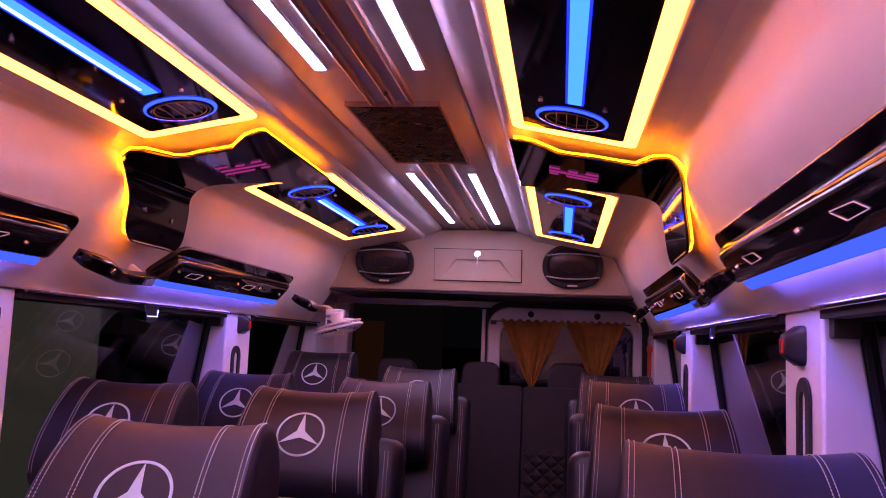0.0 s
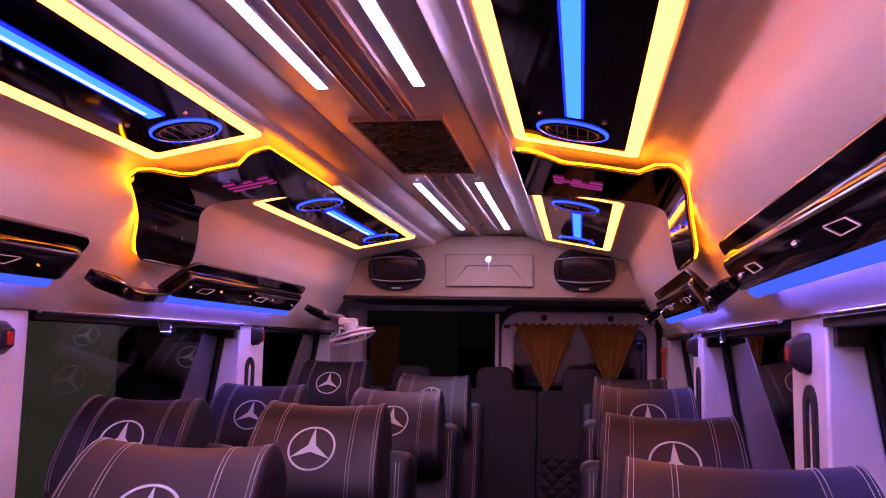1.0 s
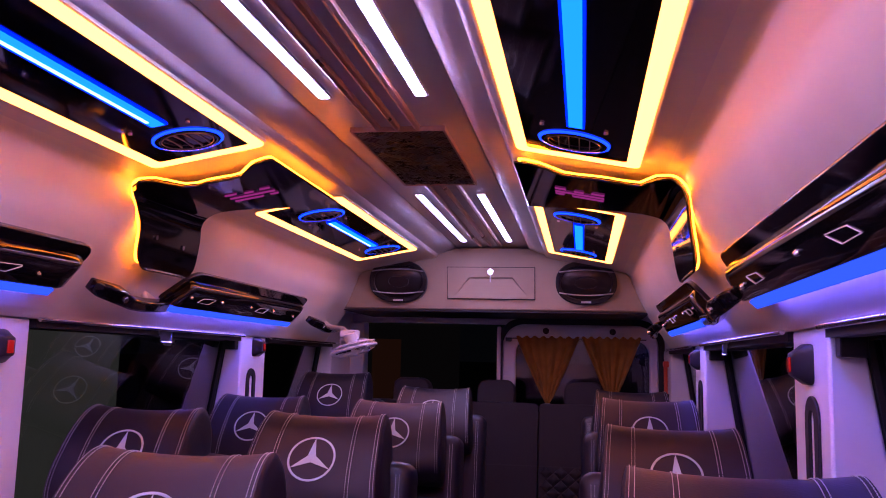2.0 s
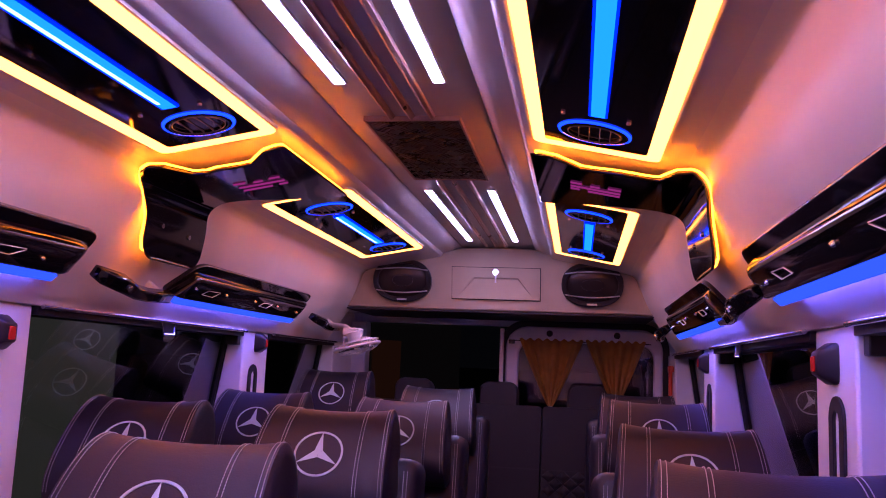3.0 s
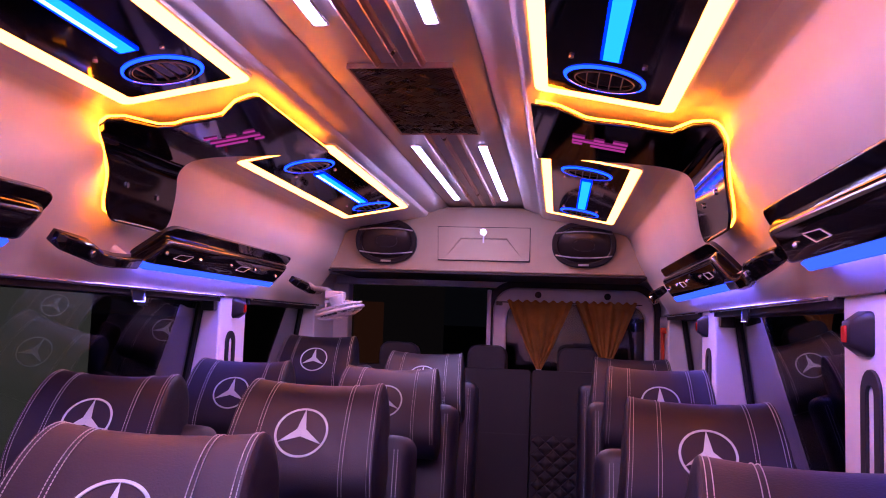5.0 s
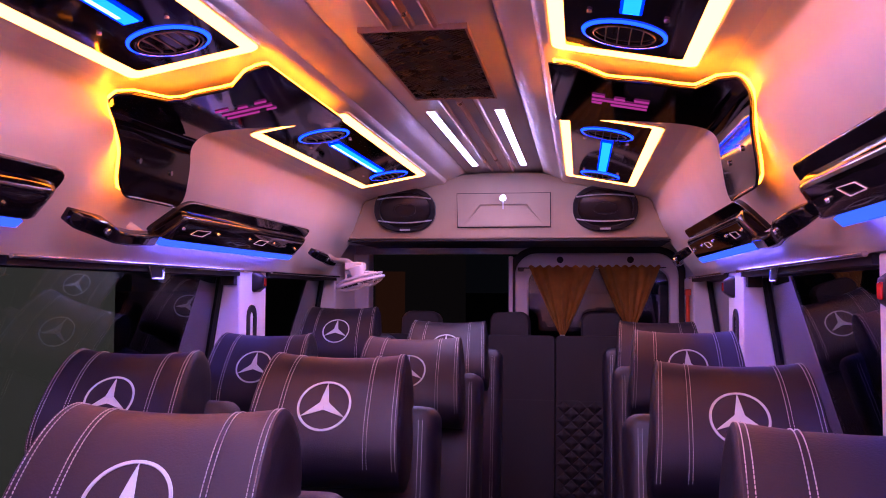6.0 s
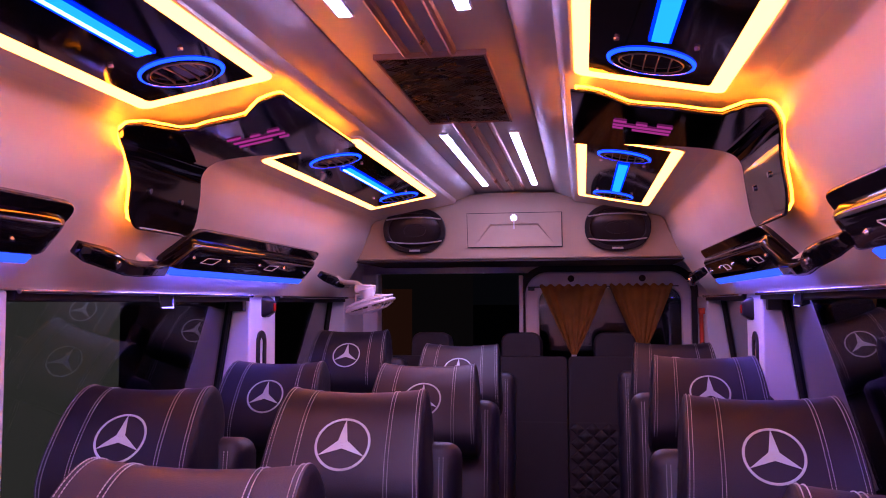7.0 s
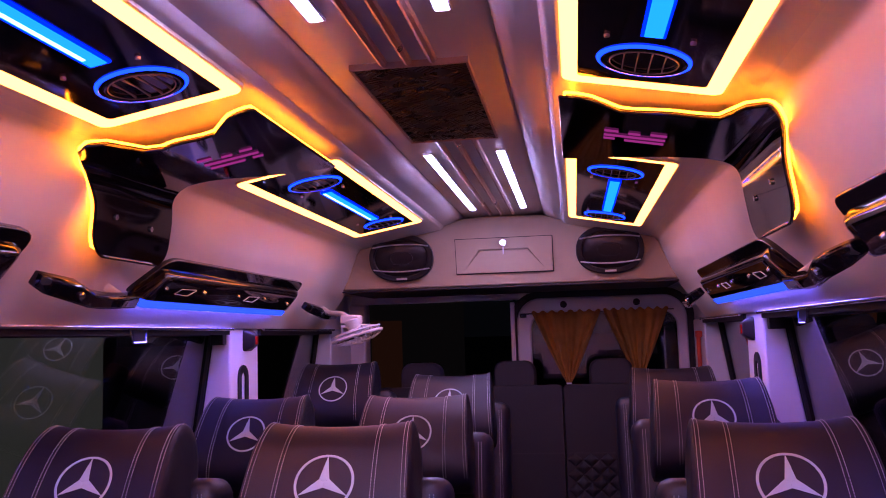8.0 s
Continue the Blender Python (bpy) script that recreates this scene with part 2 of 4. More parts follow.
for i, (side, nm) in enumerate(((-1, "pillar_left"), (1, "pillar_right"))):
    for k, (y0, y1) in enumerate(PILLARS):
        p = pillar(side, y0, y1, "%s_%d" % (nm, k + 1))
        if k < 2:
            cy = y0 + 0.098
            put = lambda a, b, d: (side * (0.810 - d), a, b)
            part("grip_slot", flat_ring(bmesh.new(), rounded(cy, 1.125, 0.084, 0.36, 0.041), rounded(cy, 1.125, 0.034, 0.310, 0.0165), put, 0.006), M_RUBBER, p, "black oval ring", bevel=0.0015)
            part("hinge_block", box(bmesh.new(), (min(side * 0.822, side * 0.866), y0 - 0.028, 1.372), (max(side * 0.822, side * 0.866), y0 + 0.002, 1.418)), M_PLASTIC, p, "black bracket with screws", bevel=0.003)

for side, nm in ((1, "wall_corner_right"), (-1, "wall_corner_left")):
    c = thing(nm, "white painted rear corner of the body", "wall", kind="structure")
    part("upper_panel", box(bmesh.new(), (min(side * 0.70, side * 0.99), 4.121, 1.588), (max(side * 0.70, side * 0.99), 4.72, 1.90)), M_PILLAR, c, smooth=False)
    part("side_panel", box(bmesh.new(), (min(side * 0.815, side * 0.99), 4.121, 1.425), (max(side * 0.815, side * 0.99), 4.72, 1.587)), M_PILLAR, c, bevel=0.006)

# rear: the doorway
rear = thing("wall_rear", "white rear door frame with rounded corners", "wall", kind="structure")
part("header", box(bmesh.new(), (-0.86, 4.66, 1.545), (0.86, 4.72, 1.90)), M_PILLAR, rear, smooth=False)
part("side_post", box(bmesh.new(), (0.822, 4.62, 0.0), (0.99, 4.72, 1.545)), M_PILLAR, rear, bevel=0.01)
part("side_post", box(bmesh.new(), (-0.99, 4.62, 0.0), (-0.735, 4.72, 1.545)), M_PILLAR, rear, bevel=0.01)


def rear_door():
    d = thing("door_1", "white rear door with a wide rounded window, closed", "door", kind="structure")
    outer = rounded(0.395, 0.78, 0.78, 1.53, 0.11, 8)
    inner = rounded(0.405, 1.15, 0.67, 0.64, 0.07, 8)
    put = lambda a, b, t: (a, 4.60 + t, b)
    part("panel", flat_ring(bmesh.new(), outer, inner, put, 0.05), M_PILLAR, d, bevel=0.008)
    part("pane", box(bmesh.new(), (0.07, 4.63, 0.83), (0.74, 4.636, 1.47)), M_GLASS, d, smooth=False)
    o2 = rounded(0.395, 0.78, 0.842, 1.592, 0.135, 8)
    part("seal", flat_ring(bmesh.new(), o2, outer, lambda a, b, t: (a, 4.594 + t, b), 0.04), M_RUBBER, d, "black rubber door seal")
    for x in (0.225, 0.560):
        part("plug", disc(bmesh.new(), (x, 4.597, 1.512), (0, 1, 0), 0.016, 0.012), M_RUBBER, d, "round black plug")
    part("latch_post", box(bmesh.new(), (-0.025, 4.585, 0.1), (-0.005, 4.62, 1.53)), M_PILLAR, d, bevel=0.004)
    part("latch", box(bmesh.new(), (0.02, 4.585, 1.455), (0.05, 4.598, 1.475)), M_PLASTIC, d, bevel=0.002)
    return d


rear_door()

# outside: ground and the wall of a yard in the dark
bm = bmesh.new()
bmesh.ops.create_grid(bm, x_segments=4, y_segments=4, size=1500, matrix=Matrix.Translation((0, 0, -0.75)))
tagged(part("ground", bm, M_ASPHALT, smooth=False), "dark asphalt yard at night", "ground", kind="structure")

# these yard surfaces glow by themselves in place of dim night light
G_YARD = glow("glowing_yard_wall", (0.055, 0.056, 0.048))
G_WOOD = glow("glowing_brown_door", (0.007, 0.0024, 0.0012))
G_DARK = glow("glowing_far_wall", (0.0014, 0.0012, 0.0012))
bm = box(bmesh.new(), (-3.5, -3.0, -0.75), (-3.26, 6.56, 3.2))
tagged(part("backdrop_yard_wall", bm, G_YARD, smooth=False), "plain grey-green yard wall, its dim night light put in as glow", "wall", kind="structure")
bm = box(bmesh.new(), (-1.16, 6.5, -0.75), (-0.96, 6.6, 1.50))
tagged(part("backdrop_door", bm, G_WOOD, smooth=False), "brown wooden door across the yard, its dim light put in as glow", "door", kind="structure")
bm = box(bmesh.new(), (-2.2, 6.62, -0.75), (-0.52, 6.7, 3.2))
tagged(part("backdrop_far_wall", bm, G_DARK, smooth=False), "very dark wall across the yard, its trace of light put in as glow", "wall", kind="structure")

# ---- rear speaker shelf ----
def rear_shelf():
    s = thing("speaker_shelf", "cream leatherette rear shelf box under the ceiling", "shelf")
    front = [(-0.695, 1.583), (0.695, 1.583)]
    top = [(0.630, 1.700), (0.618, 1.732), (0.600, 1.750), (0.56, 1.760), (0.40, 1.800), (0.254, 1.836), (0.16, 1.856), (0.0, 1.862)]
    outline = front + top + [(-x, z) for x, z in top[-2::-1]]
    bm = bmesh.new()
    lean = lambda x, z: ((1.583 - z) * 0.22 + 0.054, 0)
    prism(bm, outline, 4.0, 4.655, lean)
    part("body", bm, M_REAR, s, bevel=0.006)
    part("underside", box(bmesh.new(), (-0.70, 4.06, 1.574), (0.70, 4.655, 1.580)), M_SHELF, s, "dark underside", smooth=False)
    return s


rear_shelf()


def shelf_y(z):
    return 4.054 + (1.583 - z) * 0.22


def locker():
    t = thing("locker_door", "cream locker lid with a lock set in the rear shelf", "locker door")
    put = lambda a, b, d: (a, shelf_y(b) - 0.002 - d, b)
    cx, cz = 0.0, 1.7015
    out = [(-0.2, 1.629), (0.2, 1.629), (0.2, 1.774), (-0.2, 1.774)]
    inn = [(-0.1965, 1.6325), (0.1965, 1.6325), (0.1965, 1.7705), (-0.1965, 1.7705)]
    part("gap", flat_ring(bmesh.new(), out, inn, put, 0.003), M_RUBBER, t, "dark joint round the lid", smooth=False)
    # lid with a pressed trapezoid, deepest under its upper edge
    bm = bmesh.new()
    back = [bm.verts.new(put(a, b, 0.0)) for a, b in inn]
    rim = [bm.verts.new(put(a, b, 0.013)) for a, b in inn]
    for i in range(4):
        bm.faces.new((back[i], back[(i + 1) % 4], rim[(i + 1) % 4], rim[i]))
    bm.faces.new(back)
    trap = [bm.verts.new(put(a, b, 0.013)) for a, b in ((-0.168, 1.640), (0.168, 1.640), (0.100, 1.727), (-0.100, 1.727))]
    deep = [bm.verts.new(put(a, b, 0.004)) for a, b in ((0.097, 1.722), (-0.097, 1.722))]
    for i in range(4):
        bm.faces.new((rim[i], rim[(i + 1) % 4], trap[(i + 1) % 4], trap[i]))
    bm.faces.new((trap[0], trap[1], deep[0], deep[1]))
    bm.faces.new((trap[2], trap[3], deep[1], deep[0]))
    bm.faces.new((trap[1], trap[2], deep[0]))
    bm.faces.new((trap[3], trap[0], deep[1]))
    part("lid", bm, M_REAR, t, smooth=False)
    part("lock", disc(bmesh.new(), put(0.0, 1.750, 0.014), (0, 1, 0), 0.0145, 0.022), M_CHROME, t, "round metal lock")
    part("key", box(bmesh.new(), (-0.003, shelf_y(1.725) - 0.026, 1.704), (0.003, shelf_y(1.725) - 0.021, 1.744)), M_NICKEL, t, smooth=False)
    return t


locker()


def speaker(x):
    t = thing("oval_speaker", "black oval loudspeaker with chrome bars in the rear shelf", "speaker", "rear speakers")
    zc = 1.705
    def oval(a, b, k=40, p=2.3):
        return [(x + a * math.copysign(abs(math.cos(q)) ** (2 / p), math.cos(q)), zc + b * math.copysign(abs(math.sin(q)) ** (2 / p), math.sin(q))) for q in [2 * math.pi * i / k for i in range(k)]]
    put = lambda a, b, d: (a, shelf_y(b) - 0.001 - d, b)
    part("rim", flat_ring(bmesh.new(), oval(0.134, 0.096), oval(0.112, 0.074), put, 0.030), M_PLASTIC, t, bevel=0.004)
    bm = bmesh.new()
    rings = [[bm.verts.new(put(a, b, d)) for a, b in oval(0.113 * f, 0.075 * f)] for f, d in ((1, 0.012), (0.8, 0.020), (0.5, 0.026), (0.2, 0.028))]
    for r0, r1 in zip(rings, rings[1:]):
        for i in range(40):
            bm.faces.new((r0[i], r0[(i + 1) % 40], r1[(i + 1) % 40], r1[i]))
    bm.faces.new(rings[-1])
    part("grille", bm, M_VENT, t, "fine black mesh")
    for s in (1, -1):
        bm = bmesh.new()
        tube(bm, [put(x + 0.118 * q, zc + s * (0.055 - 0.010 * q * q), 0.031) for q in [-1 + i / 6 for i in range(13)]], 0.0032, 6)
        part("bar", bm, M_BRUSHED, t, "curved chrome bar")
    part("tweeter", flat_ring(bmesh.new(), oval(0.050, 0.027), oval(0.044, 0.022), put, 0.031), M_PLASTIC, t)
    part("badge", box(bmesh.new(), (x - 0.022, shelf_y(zc - 0.084) - 0.037, zc - 0.089), (x + 0.022, shelf_y(zc - 0.084) - 0.031, zc - 0.081)), M_THREAD, t, "small pale badge bar", smooth=False)
    return t


speaker(-0.425)
speaker(0.425)


# ---- ceiling: plate, ribs, bars ----
def ceiling_plate():
    t = thing("ceiling_hatch_plate", "dark chequered metal plate in the ceiling middle", "ceiling plate")
    part("plate", box(bmesh.new(), (-0.104, 2.026, 1.8605), (0.104, 2.61, 1.8675)), M_PLATE, t, bevel=0.002)
    bm = bmesh.new()
    for a, b in (((-0.108, 2.021), (0.108, 2.027)), ((-0.108, 2.609), (0.108, 2.615)), ((-0.108, 2.027), (-0.103, 2.609)), ((0.103, 2.027), (0.108, 2.609))):
        box(bm, (a[0], a[1], 1.857), (b[0], b[1], 1.8678))
    part("rim", bm, M_COPPER, t, "thin copper rim", smooth=False)
    bar = None
    for i in range(4):
        for j in range(12):
            cx, cy = -0.078 + i * 0.052, 2.055 + j * 0.048
            a = radians(45 if (i + j) % 2 else -45)
            for k in range(4):
                o = (k - 1.5) * 0.0095
                m = Matrix.Translation((cx - o * math.sin(a), cy + o * math.cos(a), 1.8598)) @ Matrix.Rotation(a, 4, "Z")
                if bar is None:
                    bar = part("tread_bar", box(bmesh.new(), (-0.017, -0.0021, -0.0016), (0.017, 0.0021, 0.0012)), M_TREAD, t, smooth=False)
                    ob = bar
                else:
                    ob = new("tread_bar", bar.data)
                    ob.parent = t
                ob.matrix_basis = m
    return t


ceiling_plate()


def rib(x, y0, y1, m):
    bm = bmesh.new()
    pts = [(x - 0.0085, 1.8682), (x - 0.006, 1.861), (x, 1.8575), (x + 0.006, 1.861), (x + 0.0085, 1.8682)]
    prism(bm, pts, y0, y1)
    return tagged(part("ceiling_rib", bm, m), "slim satin copper rib along the ceiling", "ceiling rib", "ceiling ribs")


for x in (-0.045, 0.0, 0.045):
    rib(x, Y0 + 0.2, 2.019, M_COPPER)
    rib(x, 2.617, 3.98, M_COPPER)


def white_bar(x, y0, y1):
    t = thing("ceiling_light_bar", "slim white light bar set in the ceiling", "ceiling light", "white light bars")
    part("diffuser", box(bmesh.new(), (x - 0.0105, y0, 1.862), (x + 0.0105, y1, 1.8675)), G_WHITE, t, bevel=0.003)
    part("trim", flat_ring(bmesh.new(), [(x - 0.0145, y0 - 0.004), (x + 0.0145, y0 - 0.004), (x + 0.0145, y1 + 0.004), (x - 0.0145, y1 + 0.004)], [(x - 0.0115, y0 - 0.001), (x + 0.0115, y0 - 0.001), (x + 0.0115, y1 + 0.001), (x - 0.0115, y1 + 0.001)], lambda a, b, d: (a, b, 1.8678 - d), 0.004), M_CEIL, t, smooth=False)
    return t


for x in (-0.098, 0.098):
    white_bar(x, -0.2, 1.795)
    white_bar(x, 2.79, 3.82)


# ---- ceiling air panels with amber frame, blue bar and vents ----
def air_panel(side, y0, y1, vents, bar, near=0.030):
    t = thing("ceiling_air_panel", "gloss black ceiling panel with amber light frame and blue bar", "ceiling panel", "ceiling air panels")
    put = lambda a, b, d: (side * a, b, ceil_z(a) + 0.001 - d)
    def rect(x0, x1, a, b, r=0.02):
        out = []
        for cx, cy, s in ((x1 - r, b - r, 0), (x0 + r, b - r, 90), (x0 + r, a + r, 180), (x1 - r, a + r, 270)):
            for i in range(5):
                q = radians(s + 22.5 * i)
                out.append((cx + r * math.cos(q), cy + r * math.sin(q)))
        return out
    part("light_frame", flat_ring(bmesh.new(), rect(0.270, 0.527, y0, y1, 0.018), rect(0.2945, 0.500, y0 + near, y1 - 0.030, 0.010), put, 0.010), G_FRAME, t, "glowing amber frame", bevel=0.002)
    part("frame_edge", flat_ring(bmesh.new(), rect(0.264, 0.533, y0 - 0.006, y1 + 0.006, 0.026), rect(0.2695, 0.5275, y0 - 0.0005, y1 + 0.0005, 0.022), put, 0.0065), M_LINING, t)
    bm = bmesh.new()
    inn = rect(0.295, 0.4995, y0 + near + 0.0005, y1 - 0.0305, 0.010)
    v = [[bm.verts.new(put(a, b, d)) for a, b in inn] for d in (0, 0.008)]
    for i in range(len(inn)):
        bm.faces.new((v[0][i], v[0][(i + 1) % len(inn)], v[1][(i + 1) % len(inn)], v[1][i]))
    bm.faces.new(v[1]); bm.faces.new(v[0])
    part("black_panel", bm, M_BLACK, t)
    c = 0.386 if side < 0 else 0.397
    # the wider deep blue bar stands in for the core's halo on the panel
    wide = part("blue_bar", flat_bar(put, c - 0.0165, c + 0.0165, bar[0] - 0.004, bar[1] + 0.004, 0.008, 0.0115), G_HALO, t, "glowing deep blue bar, its rim the halo on the panel")
    part("bright_core", flat_bar(put, c - 0.0125, c + 0.0125, bar[0], bar[1], 0.0115, 0.0130), G_BLUE, wide, "bright blue core")
    if side < 0:
        part("diode_line", flat_bar(put, c + 0.0035, c + 0.0095, bar[0], bar[1] - 0.028, 0.0130, 0.0138), G_HOT, wide, "white-blue line of diodes")
    k = 32
    for yv in vents:
        circ = lambda r: [(c - 0.004 + r * math.cos(2 * math.pi * i / k), yv + r * math.sin(2 * math.pi * i / k)) for i in range(k)]
        # lit translucent ring that slopes down to the black nozzle
        bm = bmesh.new()
        rows = [[bm.verts.new(put(a, b, d)) for a, b in circ(r)] for r, d in ((0.0705, 0.0078), (0.0695, 0.0108), (0.0675, 0.0118), (0.0645, 0.0118))]
        for r0, r1 in zip(rows, rows[1:]):
            for i in range(k):
                bm.faces.new((r0[i], r0[(i + 1) % k], r1[(i + 1) % k], r1[i]))
        part("vent_ring", bm, G_RING, t, "glowing blue ring")
        bm = bmesh.new()
        rows = [[bm.verts.new(put(a, b, d)) for a, b in circ(r)] for r, d in ((0.0644, 0.0078), (0.0644, 0.0119), (0.0600, 0.0128), (0.0520, 0.0126), (0.0498, 0.0110), (0.0490, 0.0086))]
        for r0, r1 in zip(rows, rows[1:]):
            for i in range(k):
                bm.faces.new((r0[i], r0[(i + 1) % k], r1[(i + 1) % k], r1[i]))
        bm.faces.new(rows[-1])
        part("vent_collar", bm, M_BLACK, t, "gloss black round nozzle")
        bm = bmesh.new()
        tube(bm, [put(a, b, 0.0124) for a, b in circ(0.0505)], 0.0011, 5, close=True)
        part("vent_lip", bm, M_COPPER, t, "thin copper lip")
        for q in (-0.030, -0.010, 0.010, 0.030):
            h = math.sqrt(0.0470 ** 2 - q * q)
            bm = bmesh.new()
            prof = [(yv - h, 0.0125), (yv - h * 0.5, 0.0110), (yv, 0.0100), (yv + h * 0.5, 0.0110), (yv + h, 0.0130)]
            low = [[bm.verts.new(put(c - 0.004 + q + e, y, d)) for y, d in prof] for e in (-0.0008, 0.0008)]
            top = [[bm.verts.new(put(c - 0.004 + q + e, y, 0.0088)) for y, d in prof] for e in (-0.0008, 0.0008)]
            for i in range(4):
                bm.faces.new((low[0][i], low[0][i + 1], top[0][i + 1], top[0][i]))
                bm.faces.new((low[1][i], low[1][i + 1], top[1][i + 1], top[1][i]))
                bm.faces.new((low[0][i], low[0][i + 1], low[1][i + 1], low[1][i]))
            part("vent_fin", bm, M_COPPER, t, smooth=False)
    for yv in vents:
        for x in (0.335, 0.452):
            s = -1 if yv > (y0 + y1) / 2 else 1
            part("screw", disc(bmesh.new(), put(x, yv + s * 0.10, 0.010), (0, 0, 1), 0.0042, 0.0040, 12), M_COPPER, t)
    return t


def flat_bar(put, x0, x1, y0, y1, d0, d1):
    bm = bmesh.new()
    o = [(x0, y0), (x1, y0), (x1, y1), (x0, y1)]
    v = [[bm.verts.new(put(a, b, d)) for a, b in o] for d in (d0, d1)]
    for i in range(4):
        bm.faces.new((v[0][i], v[0][(i + 1) % 4], v[1][(i + 1) % 4], v[1][i]))
    bm.faces.new(v[1]); bm.faces.new(v[0])
    return bm


for side in (-1, 1):
    o = 0.033 * side
    air_panel(side, -0.45 + o, 1.965 + o, (-0.33 + o, 1.827 + o), (-0.20 + o, 1.711 + o))
    air_panel(side, 2.545 + o, 3.69 + o, (2.728 + o, 3.535 + o), (2.845 + o, 3.405 + o), 0.007)


# ---- black arms that bend from ceiling to wall, lit from behind ----
def arm_profile(off):
    """(x, z) from the ceiling end to the wall end, off metres below the lining."""
    pts = []
    d = 0.036 - off
    for i in range(13):
        x = 0.262 + (0.585 - 0.262) * i / 12
        pts.append((x, ceil_z(x) - off * 1.017))
    p0, p1, p2 = Vector(pts[-1]), Vector((0.624 + d, ceil_z(0.624) - off)), Vector((0.62725 + d, 1.675))
    for i in range(1, 9):
        q = i / 8
        p = p0 * (1 - q) ** 2 + p1 * 2 * q * (1 - q) + p2 * q * q
        pts.append((p.x, p.y))
    for i in range(1, 13):
        z = 1.675 + (1.553 - 1.675) * (1 - (1 - i / 12) ** 1.6)
        pts.append((0.625 + d + 0.15 * (1.69 - z), z))
    return pts


def smooth_lookup(table, s):
    """A smooth curve through the rows of (s, value)."""
    n = len(table)
    for i in range(n - 1):
        if s <= table[i + 1][0] or i == n - 2:
            a, b = table[i], table[i + 1]
            h = b[0] - a[0]
            slope = lambda j: 0.0 if j in (0, n - 1) else (table[j + 1][1] - table[j - 1][1]) / (table[j + 1][0] - table[j - 1][0])
            q = (s - a[0]) / h
            m0, m1 = slope(i) * h, slope(i + 1) * h
            return (2 * q ** 3 - 3 * q * q + 1) * a[1] + (q ** 3 - 2 * q * q + q) * m0 + (3 * q * q - 2 * q ** 3) * b[1] + (q ** 3 - q * q) * m1


ROOT = ((0, 1.985), (0.045, 1.985), (0.080, 2.018), (0.110, 2.052), (0.19, 2.043))
NEAR = {
    -1: ROOT + ((0.235, 2.048), (0.252, 2.020), (0.270, 1.950), (0.292, 1.925), (0.318, 1.928), (0.345, 1.978), (0.375, 2.042), (0.41, 2.078), (0.47, 2.088), (0.56, 2.094)),
    1: ROOT + ((0.272, 2.045), (0.288, 2.012), (0.306, 1.947), (0.332, 1.936), (0.360, 1.985), (0.388, 2.042), (0.42, 2.06), (0.47, 2.063), (0.56, 2.07)),
}
FAR = {
    -1: ((0, 2.495), (0.03, 2.485), (0.13, 2.42), (0.235, 2.335), (0.30, 2.322), (0.35, 2.365), (0.40, 2.392), (0.47, 2.395), (0.56, 2.39)),
    1: ((0, 2.495), (0.03, 2.485), (0.13, 2.42), (0.235, 2.37), (0.30, 2.355), (0.35, 2.372), (0.40, 2.392), (0.47, 2.395), (0.56, 2.39)),
}


def edges(s, total, side, r=0.05):
    a, b = smooth_lookup(NEAR[side], s), smooth_lookup(FAR[side], s)
    left = total - s
    if left < r:
        cut = r - math.sqrt(max(0, r * r - (r - left) ** 2))
        a, b = a + cut, b - cut
    return a, b


